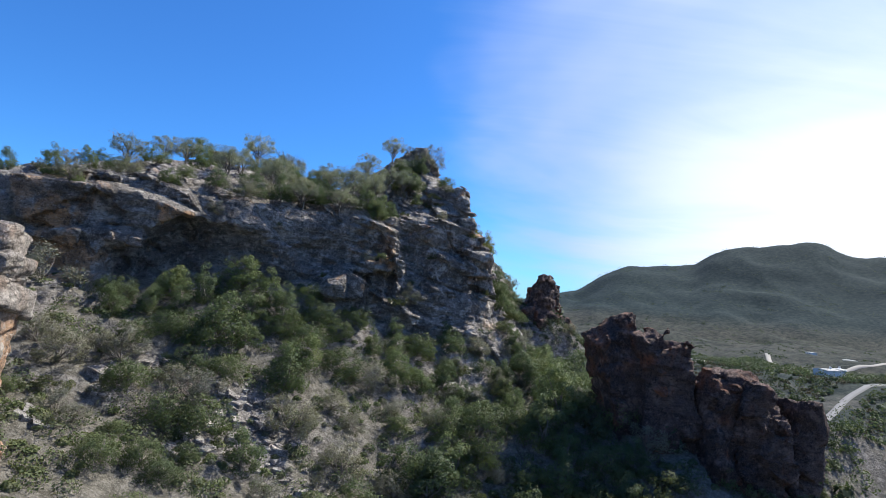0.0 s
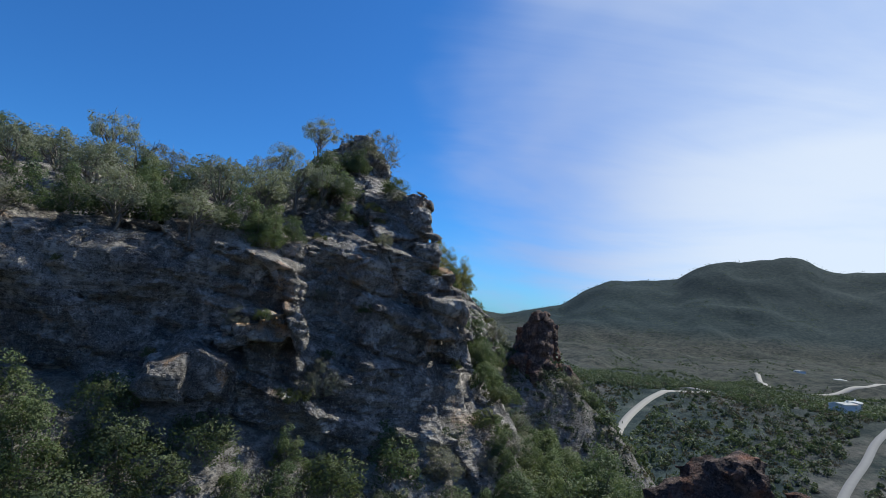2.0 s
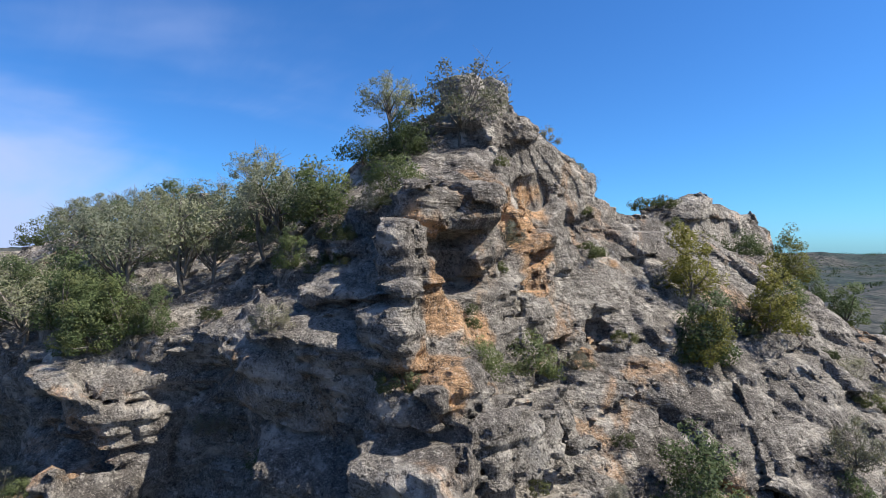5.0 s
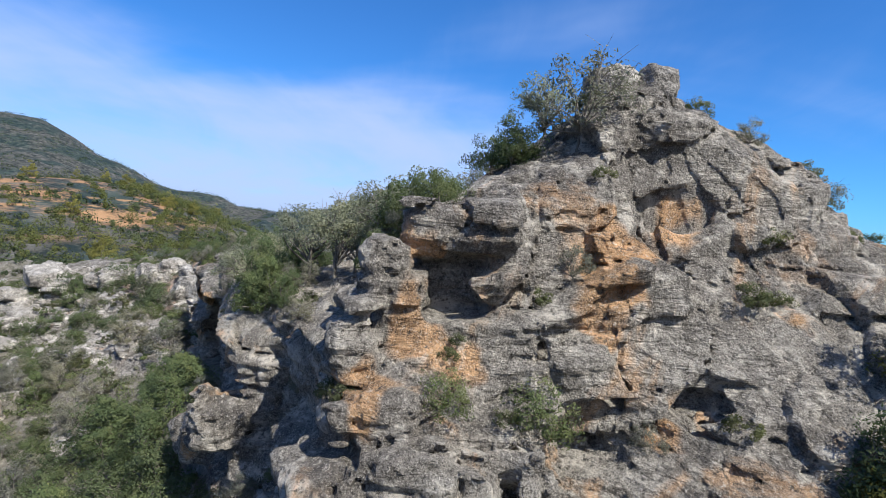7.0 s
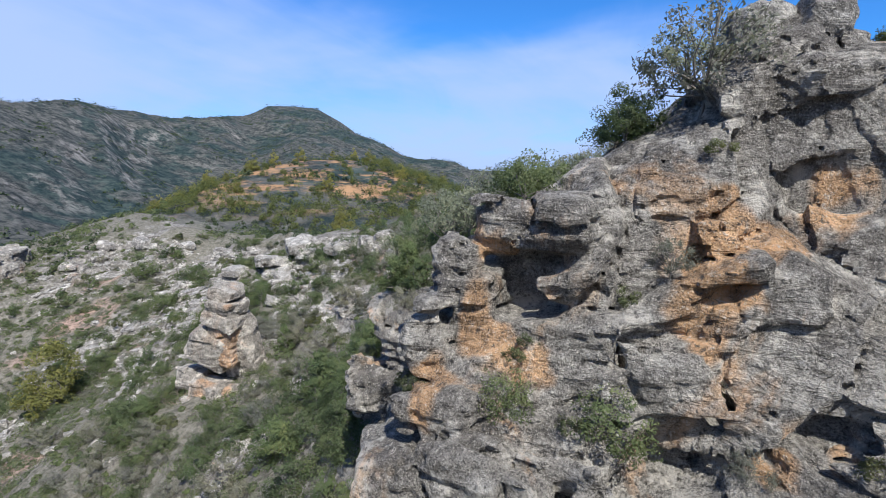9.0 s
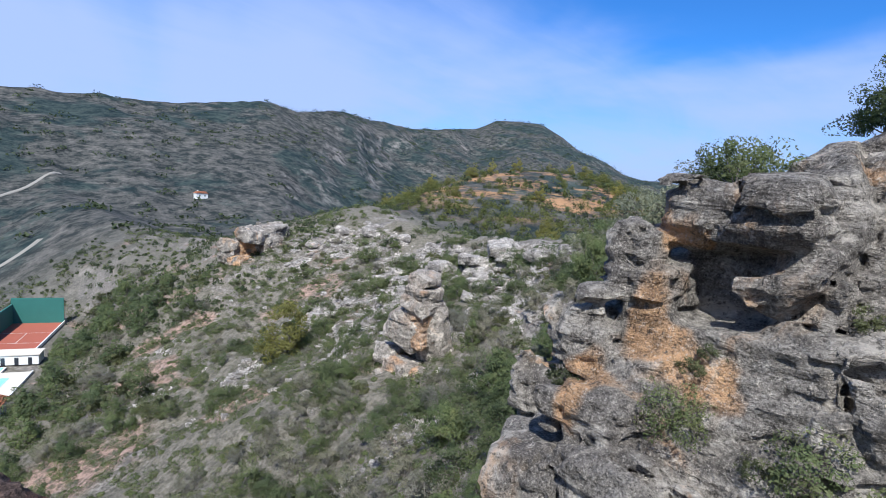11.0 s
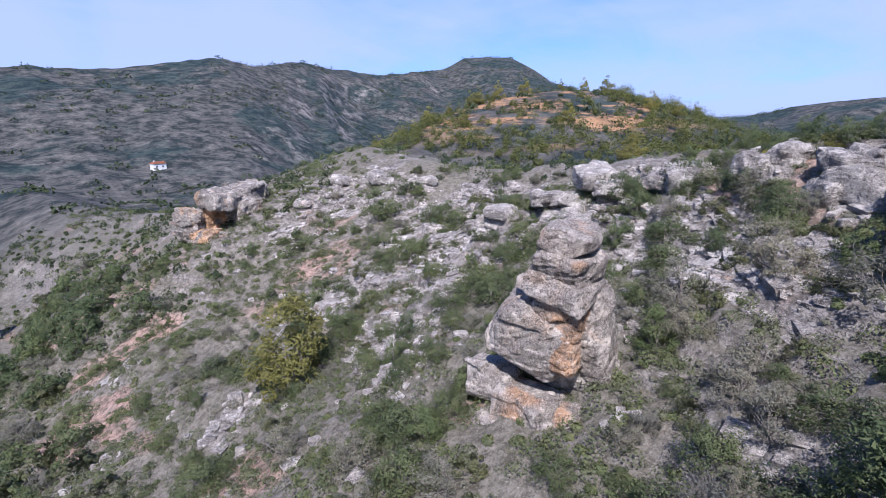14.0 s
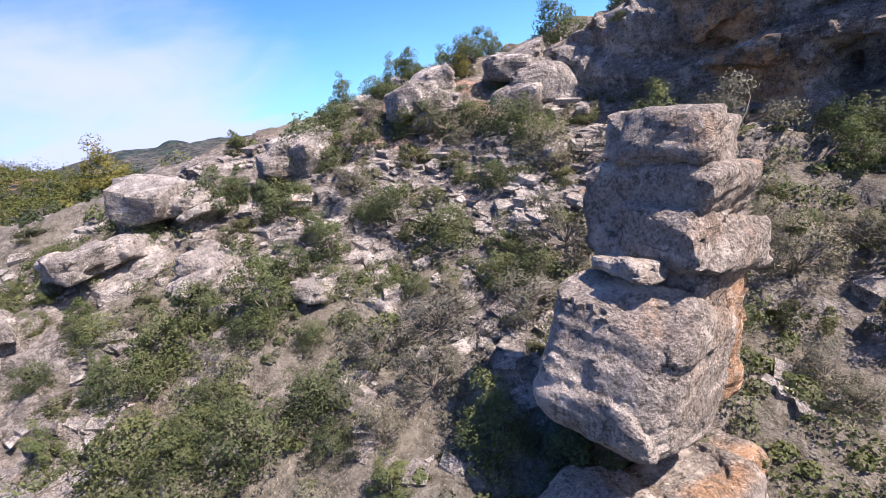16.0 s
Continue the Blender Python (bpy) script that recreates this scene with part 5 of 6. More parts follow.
# tall dark trees between the slope and the village
scatter(44, (-26, -4, -112, -40), ["juniper", "juniper", "juniper", "oak"], 1.4, 2.3)
scatter(16, (-34, 0, -120, -50), ["juniper", "oak"], 1.2, 1.8)
scatter(46, (-180, -110, -150, -70), ["pine", "pine", "juniper"], 0.8, 1.3)
scatter(34, (-235, -110, -140, -20), ["pine", "juniper"], 0.7, 1.2)
scatter(28, (9, 27, -44, 12), ["juniper", "oak", "oak"], 1.1, 1.9)
scatter(30, (-8, 8, -48, -6), ["juniper", "juniper", "oak"], 1.3, 2.1)
scatter(28, (-57, -47, -60, 36), ["oak", "juniper", "heath"], 0.6, 1.1)
scatter(14, (-110, -60, -60, 60), ["pine", "juniper", "oak"], 0.8, 1.4)


# ---- scrub and grass that nobody could count ----
# lines of the roads in the eastern valley
GRAVEL_TRACK = [(68, 186), (74, 205), (88, 226), (105, 246), (126, 264), (150, 272), (146, 292)]
COUNTRY_ROAD = [(330, 520), (345, 500), (366, 505), (462, 530), (600, 640), (836, 900)]
SIDE_TRACK = [(345, 500), (372, 560), (430, 660)]
VALLEY_ROAD = [(92, 128), (106, 150), (124, 166), (141, 179), (152, 190), (205, 225)]


def off_road(x, y):
    """Away from the roads, so that no plant stands on them."""
    d = np.full(np.shape(x), 99.0)
    for line in (GRAVEL_TRACK, COUNTRY_ROAD, SIDE_TRACK, VALLEY_ROAD):
        for (a, b), (c, e) in zip(line, line[1:]):
            t = np.clip(((x - a) * (c - a) + (y - b) * (e - b)) / ((c - a) ** 2 + (e - b) ** 2), 0, 1)
            d = np.minimum(d, np.hypot(x - a - t * (c - a), y - b - t * (e - b)))
    return d > 5.0


def carpet(name, label, leaf, n, box, size, blades, length, width, seed, test=None, category="scrub", tall=0.8, grain=6.0, least=-0.35):
    """Many small domed plants in one mesh, in patches that leave the bare rock open."""
    rng = np.random.default_rng(seed)
    x, y = rng.uniform(box[0], box[1], n * 5), rng.uniform(box[2], box[3], n * 5)
    keep = np.ones(len(x), bool) if test is None else test(x, y)
    keep &= vnoise(x / grain, y / grain, 0.1, seed) > least
    keep &= (bare(x, y) < 0.58) | (np.hypot(x + 20, y - 20) > 110) | (rng.random(len(x)) < 0.22)
    x, y = x[keep][:n], y[keep][:n]
    n = len(x)
    z = land(x, y)
    s = size * (0.4 + 1.1 * rng.random(n) ** 2)
    i = np.repeat(np.arange(n), blades)
    out = rng.normal(0, 1, (len(i), 3))
    out /= np.linalg.norm(out, axis=1)[:, None]
    out[:, 2] = np.abs(out[:, 2])
    k = rng.uniform(0.72, 1.05, len(i)) * (1 + 0.22 * vnoise(x[i] + out[:, 0] * 2, y[i] + out[:, 1] * 2, out[:, 2] * 2, seed + 1))
    c = np.stack([x[i] + out[:, 0] * s[i] * k, y[i] + out[:, 1] * s[i] * k, z[i] + out[:, 2] * s[i] * k * tall], 1)
    v, f = leaf_quads(c, out, length, width, rng, 0.38)
    ob = new(name, mesh_from(name, v, f, False))
    ob.data.materials.append(leaf)
    return tagged(ob, label, category, kind="stuff")


def rubble(name, label, n, box, seed):
    """Broken angular stones bedded in the slope, in patches, in one mesh."""
    rng = np.random.default_rng(seed)
    x, y = rng.uniform(box[0], box[1], n * 6), rng.uniform(box[2], box[3], n * 6)
    keep = slope(x, y) & (bare(x, y) + 0.5 * rng.random(len(x)) > 0.62) & (vnoise(x / 5, y / 5, 0.6, seed) > -0.25)
    x, y = x[keep][:n], y[keep][:n]
    n = len(x)
    z = land(x, y)
    s = 0.14 + 0.62 * rng.random(n) ** 3
    corner = np.array([(-1, -1, -1), (1, -1, -1), (1, 1, -1), (-1, 1, -1), (-1, -1, 1), (1, -1, 1), (1, 1, 1), (-1, 1, 1)], float)
    p = corner[None] * np.stack([s * rng.uniform(0.7, 1.5, n), s * rng.uniform(0.6, 1.1, n), s * rng.uniform(0.25, 0.55, n)], 1)[:, None]
    p = p * rng.uniform(0.62, 1.05, p.shape)
    turn, tip = rng.uniform(-0.9, 0.9, n) + 1.2, rng.normal(0.30, 0.16, n)
    ct, st, cp, sp = np.cos(turn)[:, None], np.sin(turn)[:, None], np.cos(tip)[:, None], np.sin(tip)[:, None]
    u, w = p[..., 0] * ct - p[..., 1] * st, p[..., 0] * st + p[..., 1] * ct
    u, h = u * cp + p[..., 2] * sp, -u * sp + p[..., 2] * cp
    v = np.stack([x[:, None] + u, y[:, None] + w, z[:, None] + h + 0.05 * s[:, None]], -1).reshape(-1, 3)
    side = np.array([(3, 2, 1, 0), (4, 5, 6, 7), (0, 1, 5, 4), (1, 2, 6, 5), (2, 3, 7, 6), (3, 0, 4, 7)])
    f = (side[None] + 8 * np.arange(n)[:, None, None]).reshape(-1, 4)
    ob = new(name, mesh_from(name, v, f, False))
    ob.data.materials.append(PALE_ROCK)
    return tagged(ob, label, "rubble", kind="stuff")


HEATH_LOW, GREY_LOW, OAK_LOW = (leaf_material(n, *c, False) for n, c in (
    ("low_heath_leaf", ((0.10, 0.12, 0.065), (0.17, 0.185, 0.105), (0.23, 0.225, 0.13))), ("low_grey_leaf", ((0.14, 0.14, 0.115), (0.22, 0.22, 0.18), (0.30, 0.29, 0.25))), ("low_oak_leaf", ((0.075, 0.10, 0.050), (0.135, 0.160, 0.078), (0.19, 0.195, 0.105)))))
WOOD_DARK, WOOD_PINE = leaf_material("far_wood_leaf", (0.035, 0.055, 0.030), (0.075, 0.10, 0.05), (0.11, 0.12, 0.06), False), leaf_material("far_pine_leaf", (0.08, 0.10, 0.035), (0.15, 0.16, 0.05), (0.20, 0.19, 0.06), False)
slope = lambda x, y: (y < np.interp(x, (-60, -38, -8, 4, 10), (44, 45, 56.5, 65, 71)))
rubble("rubble", "broken pale limestone lying over the stony slope", 5500, (-66, -4, -40, 48), 951)
carpet("low_scrub", "low green rosemary scrub between the stones", HEATH_LOW, 2300, (-64, 15, -62, 62), 0.78, 120, 0.17, 0.11, 901, slope)
carpet("grey_scrub", "low grey dry thorn scrub on the slope", GREY_LOW, 2300, (-64, 18, -62, 64), 0.70, 100, 0.17, 0.085, 902, slope)
carpet("oak_scrub", "knee-high olive-green oak scrub on the slope", OAK_LOW, 1600, (-64, 16, -66, 60), 0.92, 140, 0.17, 0.12, 909, slope)
carpet("dry_grass", "tufts of dry straw-coloured grass", leaf_material("dry_grass_blade", (0.16, 0.14, 0.08), (0.27, 0.235, 0.14), (0.12, 0.12, 0.06), False), 1500, (-68, 22, -48, 62), 0.24, 12, 0.24, 0.025, 903, slope, "grass", 1.2)
carpet("saddle_scrub", "green and grey scrub round the pinnacle and the saddle", OAK_LOW, 900, (3, 44, 40, 132), 1.0, 110, 0.20, 0.11, 913)
carpet("saddle_heath", "grey heath over the stony saddle", GREY_LOW, 700, (5, 48, 40, 138), 0.8, 90, 0.20, 0.08, 914)
carpet("gully_scrub", "dense green scrub in the gully below the red crag", OAK_LOW, 700, (14, 60, -24, 60), 1.2, 80, 0.26, 0.16, 916)
carpet("gully_junipers", "dark junipers in the gully below the red crag", WOOD_DARK, 300, (14, 60, -24, 60), 1.5, 90, 0.26, 0.14, 917, tall=1.4)
carpet("saddle_thicket", "thick dark scrub on the slope below the saddle", WOOD_DARK, 1500, (4, 38, 60, 126), 1.1, 90, 0.22, 0.13, 918, tall=1.0, least=-0.8)
outside = lambda x, y: np.hypot(((x - POOL[0]) * 0.92 - (y - POOL[1]) * 0.39 - 2) / 17, ((x - POOL[0]) * 0.39 + (y - POOL[1]) * 0.92 + 16) / 54) > 1
carpet("valley_scrub", "dark scrub and small trees over the lower slopes", WOOD_DARK, 900, (-70, 70, -200, -40), 1.5, 48, 0.55, 0.32, 904, outside, tall=1.2)
carpet("valley_oaks", "green oak scrub over the lower slopes", OAK_LOW, 800, (-80, 60, -190, -30), 1.3, 48, 0.48, 0.28, 910, outside, tall=1.0)
off_terrace = lambda x, y: (np.hypot(x + 160, y + 58) > 36) | (vnoise(x / 5, y / 5, 0.3, 77) > 0.2)
carpet("knoll_pines", "open pine scrub over the terraced knoll", WOOD_PINE, 1500, (-250, -100, -180, 10), 2.1, 110, 0.42, 0.25, 905, off_terrace, "wood", 2.0, 20.0, -0.2)
carpet("knoll_scrub", "dark scrub over the plateau behind the crest", WOOD_DARK, 1300, (-240, -66, -150, 110), 1.5, 90, 0.36, 0.20, 915, off_terrace, "wood", 1.1, 18.0, -0.2)
carpet("knoll_oaks", "olive-green oak scrub over the terraced knoll", OAK_LOW, 800, (-250, -66, -160, 60), 1.5, 90, 0.36, 0.22, 919, off_terrace, "wood", 0.9, 18.0, -0.3)
carpet("ridge_woods", "scattered dark trees over the valley behind the crest", WOOD_DARK, 900, (-420, -90, -330, 200), 2.1, 36, 0.9, 0.5, 906, None, "wood", 1.3, 30.0, -0.1)
carpet("east_woods", "dark pine and oak woods over the valley floor", OAK_LOW, 2400, (30, 330, 60, 420), 2.0, 44, 0.85, 0.45, 907, off_road, "wood", 1.4, 25.0, -0.2)
carpet("east_junipers", "dark junipers over the eastern valley", WOOD_DARK, 3200, (25, 420, 40, 560), 1.8, 40, 0.85, 0.45, 908, off_road, "wood", 1.6, 25.0, -0.2)


carpet("valley_thicket", "thick brown and green woods beside the gravel track", WOOD_DARK, 2600, (36, 260, 70, 400), 1.7, 44, 0.6, 0.34, 921, off_road, "wood", 1.3, 22.0, -0.5)
BRUSH = leaf_material("brown_brush_leaf", (0.055, 0.046, 0.036), (0.10, 0.085, 0.062), (0.15, 0.125, 0.09), False)
carpet("valley_brush", "brown leafless brush between the trees of the eastern valley", BRUSH, 3200, (34, 220, 60, 360), 1.3, 40, 0.5, 0.30, 922, off_road, "wood", 1.0, 22.0, -0.5)


def far_wood(name, label, n, r0, r1, b0, b1, seed):
    """Clumps of wood over the far hillsides."""
    rng = np.random.default_rng(seed)
    r, b = np.sqrt(rng.uniform(r0 ** 2, r1 ** 2, n)), np.radians(rng.uniform(b0, b1, n))
    x, y = -5 - r * np.sin(b), 60 + r * np.cos(b)
    keep = vnoise(x / 60, y / 60, 0.2, seed) > -0.1
    x, y, r = x[keep], y[keep], r[keep]
    i = np.repeat(np.arange(len(x)), 12)
    out = rng.normal(0, 1, (len(i), 3))
    out /= np.linalg.norm(out, axis=1)[:, None]
    out[:, 2] = np.abs(out[:, 2])
    s = (2.0 + r / 500)[i] * rng.uniform(0.6, 1.2, len(i))
    c = np.stack([x[i] + out[:, 0] * s * 1.6, y[i] + out[:, 1] * s * 1.6, land(x, y)[i] + out[:, 2] * s], 1)
    v, f = leaf_quads(c, out, 2.2, 1.6, rng)
    ob = new(name, mesh_from(name, v, f, False))
    ob.data.materials.append(WOOD_DARK)
    tagged(ob, label, "wood", kind="stuff")


far_wood("mountain_woods", "dark woods over the mountain behind the valley", 8000, 260, 1900, 100, 215, 911)
far_wood("eastern_woods", "dark woods over the far eastern hills", 5200, 420, 2700, -62, 20, 912)

# ---- built things ----
def box_bm(bm, lo, hi, m=None, bevel=0.0):
    """A box from corner to corner added to bm."""
    made = bmesh.ops.create_cube(bm, size=1.0)["verts"]
    for v in made:
        v.co = Vector([a + (b - a) * (c + 0.5) for a, b, c in zip(lo, hi, v.co)])
    if bevel:
        edges = list({e for v in made for e in v.link_edges})
        made = bmesh.ops.bevel(bm, geom=edges, offset=bevel, segments=1, affect="EDGES")["verts"]
    if m is not None:
        bmesh.ops.transform(bm, matrix=m, verts=list({v for v in made}))
    return bm


def part(name, bm, mat, parent, label=""):
    """Links a bmesh as one mesh under a thing or a part."""
    me = bpy.data.meshes.new(name)
    bm.to_mesh(me)
    bm.free()
    me.materials.append(mat)
    ob = new(name, me)
    ob.parent = parent
    return tagged(ob, label)


def boxes(*pairs, bevel=0.0):
    bm = bmesh.new()
    for lo, hi in pairs:
        box_bm(bm, lo, hi, None, bevel)
    return bm


def thing(name, label, category, m, group="", kind=""):
    ob = new(name)
    ob.matrix_basis = m
    return tagged(ob, label, category, group, kind)


DECK = plain("pale_paving", (0.62, 0.56, 0.48), 0.8, 0.12, 0.8)
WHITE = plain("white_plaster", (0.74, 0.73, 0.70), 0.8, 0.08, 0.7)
RED_COURT = plain("red_court_floor", (0.34, 0.10, 0.065), 0.8, 0.15, 0.4)
GREEN_WALL = plain("green_court_wall", (0.035, 0.15, 0.13), 0.7, 0.15, 0.5)
POOL_TILE = plain("pale_blue_tile", (0.30, 0.58, 0.68), 0.35, 0.08, 1.5)
STEEL = plain("grey_painted_steel", (0.30, 0.31, 0.33), 0.5, 0.1, 3.0)
BLUE_SHEET = plain("blue_canopy_sheet", (0.10, 0.22, 0.42), 0.6, 0.12, 1.0)
GLASS_DARK = plain("dark_window", (0.03, 0.035, 0.045), 0.15, 0.05, 1.0, spec=0.5)
DARK_WOOD = plain("dark_bench_wood", (0.10, 0.065, 0.045), 0.7, 0.2, 4.0)


def roof_build(N, bsdf, pos):
    n = N.noise(pos, 1.2, 4.0)
    row = N("ShaderNodeTexWave", {"Vector": pos, "Scale": 1.3, "Distortion": 1.5})
    put(N, bsdf, N.mix(n, (0.36, 0.13, 0.07), (0.58, 0.26, 0.15)), 0.85, row.outputs[1], 0.8, 0.12)


ROOF = material("clay_tile_roof", roof_build)


def water_build(N, bsdf, pos):
    put(N, bsdf, (0.32, 0.66, 0.78), 0.06, N.noise(pos, 1.6, 3.0), 0.15, 0.05, 0.5)


WATER = material("pool_water", water_build)
A = -23.0   # turn of the pool terrace about z
BASE = pose(POOL[0], POOL[1], POOL[2], 0, 0, A)

deck = thing("pool_terrace", "pale paved terrace round a swimming pool", "terrace", BASE, kind="structure")
part("paving", boxes(((-10, -17, -0.35), (-6.4, 19, 0.0)), ((6.4, -17, -0.35), (13, 19, 0.0)), ((-6.4, 12.9, -0.35), (6.4, 19, 0.0)), ((-6.4, -17, -0.35), (6.4, -12.9, 0.0))), DECK, deck)
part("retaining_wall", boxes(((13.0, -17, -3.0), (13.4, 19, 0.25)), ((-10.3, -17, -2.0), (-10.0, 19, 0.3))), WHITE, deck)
pool = thing("swimming_pool", "rectangular outdoor swimming pool full of pale blue water", "pool", BASE)
part("basin", boxes(((-6.4, -12.9, -1.7), (6.4, 12.9, -1.5)), ((-6.4, -12.9, -1.5), (-6.0, 12.9, 0.06)), ((6.0, -12.9, -1.5), (6.4, 12.9, 0.06)), ((-6.0, -12.9, -1.5), (6.0, -12.5, 0.06)), ((-6.0, 12.5, -1.5), (6.0, 12.9, 0.06))), POOL_TILE, pool)
part("water", boxes(((-6.0, -12.5, -1.45), (6.0, 12.5, -0.15))), WATER, pool, "clear pale blue water")
kids = thing("paddling_pool", "small shallow paddling pool beside the large pool", "pool", BASE @ pose(0, -18.8, 0))
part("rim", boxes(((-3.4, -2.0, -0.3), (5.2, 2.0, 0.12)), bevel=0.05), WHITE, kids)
part("water", boxes(((-3.0, -1.6, 0.0), (4.8, 1.6, 0.14))), WATER, kids)

rail = thing("pool_fence", "thin grey steel railing along the pool terrace", "railing", BASE)
part("handrail", boxes(((12.6, -17, 1.02), (12.7, 19, 1.1)), ((12.6, -17, 0.5), (12.7, 19, 0.55))), STEEL, rail)
for k in range(13):
    y = -17 + 3 * k
    p = part("post", boxes(((12.6, y, 0), (12.7, y + 0.1, 1.05))), STEEL, rail)

shed = thing("changing_block", "low white flat-roofed building between pool and court", "building", BASE @ pose(-4.5, -24.5, 0))
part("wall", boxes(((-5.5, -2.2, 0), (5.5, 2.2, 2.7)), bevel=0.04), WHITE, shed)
part("roof", boxes(((-5.8, -2.5, 2.7), (5.8, 2.5, 2.95)), bevel=0.04), DECK, shed)
for x in (-4, -1, 2):
    part("door", boxes(((x, 2.2, 0), (x + 0.9, 2.25, 2.05))), GLASS_DARK, shed)

court = thing("ball_court", "red walled ball court with dark green walls and white lines", "court", BASE @ pose(1.0, -45, 0))
part("floor", boxes(((-7, -17, -0.3), (7, 17, 0.0))), RED_COURT, court)
part("long_wall", boxes(((7.0, -17, -0.5), (7.5, 17, 6.5)), bevel=0.05), GREEN_WALL, court)
part("back_wall", boxes(((-7.0, -17.5, -0.5), (7.5, -17.0, 8.5)), bevel=0.05), GREEN_WALL, court)
part("near_wall", boxes(((0.5, 16.6, -0.3), (7.0, 17.0, 5.5)), bevel=0.05), GREEN_WALL, court)
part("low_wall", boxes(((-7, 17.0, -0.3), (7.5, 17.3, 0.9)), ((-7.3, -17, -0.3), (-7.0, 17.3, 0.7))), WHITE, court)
for a, b in (((-7, 4), (7, 4.12)), ((-7, -6), (7, -5.88)), ((-0.06, -6), (0.06, 4))):
    part("line", boxes(((a[0], a[1], 0.004), (b[0], b[1], 0.012))), WHITE, court, "white painted line")


def gabled(name, label, m, w, d, h, rise, windows, group="", tiles=True):
    house = thing(name, label, "house", m, group)
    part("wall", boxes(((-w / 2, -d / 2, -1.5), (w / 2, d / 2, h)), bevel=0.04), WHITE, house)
    bm = bmesh.new()
    e = 0.45
    vs = [bm.verts.new(p) for p in ((-w / 2 - e, -d / 2 - e, h), (w / 2 + e, -d / 2 - e, h), (w / 2 + e, d / 2 + e, h), (-w / 2 - e, d / 2 + e, h), (-w / 2 - e + rise * 0.6, 0, h + rise), (w / 2 + e - rise * 0.6, 0, h + rise))]
    for f in ((0, 1, 5, 4), (2, 3, 4, 5), (1, 2, 5), (3, 0, 4), (3, 2, 1, 0)):
        bm.faces.new([vs[i] for i in f])
    bmesh.ops.solidify(bm, geom=bm.faces[:], thickness=0.12)
    part("roof", bm, ROOF if tiles else WHITE, house, "orange clay tile roof" if tiles else "pale sheet roof")
    for x in windows:
        pane = part("window", boxes(((x - 0.5, d / 2, 0.9), (x + 0.5, d / 2 + 0.06, 2.1))), GLASS_DARK, house)
        part("sill", boxes(((x - 0.6, d / 2, 0.78), (x + 0.6, d / 2 + 0.16, 0.9))), WHITE, pane)
    part("chimney", boxes(((w / 4, -0.4, h + rise * 0.4), (w / 4 + 0.6, 0.3, h + rise + 0.8)), bevel=0.03), WHITE, house)
    return house


gabled("pool_house", "white house with an orange clay tile roof beside the pool", BASE @ pose(-9.5, 13.5, 0, 0, 0, 90), 14, 5.5, 3.0, 1.5, (-4, 0, 4))
gabled("village_house", "white house with an orange hipped tile roof by the pool gate", BASE @ pose(0.5, 24.5, -0.6, 0, 0, 12), 11, 8, 3.4, 2.0, (-3, 0.5, 3.5))
gabled("village_house", "small white house with an orange tile roof behind the pool", BASE @ pose(-8.5, 27.0, -0.6, 0, 0, -8), 8, 7, 3.2, 1.8, (-2, 2))
shade = thing("canopy", "blue sheet canopy on steel posts beside the pool", "canopy", BASE @ pose(10.5, 22.5, -0.3, 0, 0, 6))
part("sheet", boxes(((-4, -3, 2.9), (4, 3, 3.05)), bevel=0.03), BLUE_SHEET, shade)
for x, y in ((-3.7, -2.7), (3.6, -2.7), (-3.7, 2.6), (3.6, 2.6)):
    part("post", boxes(((x, y, -1), (x + 0.12, y + 0.12, 2.9))), STEEL, shade)
for k in range(2):
    bench = thing("picnic_table", "dark wooden picnic table on the pool terrace", "table", BASE @ pose(10.6, 3.5 + 3.2 * k, 0), "picnic tables")
    part("tabletop", boxes(((-0.5, -1.1, 0.72), (0.5, 1.1, 0.78)), bevel=0.01), DARK_WOOD, bench)
    for x in (-0.95, 0.65):
        part("bench", boxes(((x, -1.1, 0.42), (x + 0.3, 1.1, 0.47))), DARK_WOOD, bench)
    for y in (-0.8, 0.7):
        part("leg", boxes(((-0.8, y, 0), (0.8, y + 0.1, 0.08)), ((-0.08, y, 0.08), (0.08, y + 0.1, 0.72))), DARK_WOOD, bench)
rack = thing("pergola", "white steel pergola frame on the terrace", "pergola", BASE @ pose(11.0, 10.8, 0))
for x in (-1.8, 1.7):
    for y in (-2, 1.9):
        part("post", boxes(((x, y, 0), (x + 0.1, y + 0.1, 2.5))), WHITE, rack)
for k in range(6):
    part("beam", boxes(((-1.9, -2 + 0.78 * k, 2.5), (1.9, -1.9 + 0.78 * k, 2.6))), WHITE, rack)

# tall dark trees between the slope and the pool
for k in range(16):
    x, y = -2.0 + rnd.uniform(-3.0, 3.0) + 0.40 * (POOL[1] - 5.0 * (k - 5) - POOL[1] - 8), POOL[1] - 5.0 * (k - 5) + rnd.uniform(-2, 2)
    grow("juniper", x, y, rnd.uniform(1.9, 2.8), wide=rnd.uniform(0.9, 1.2))


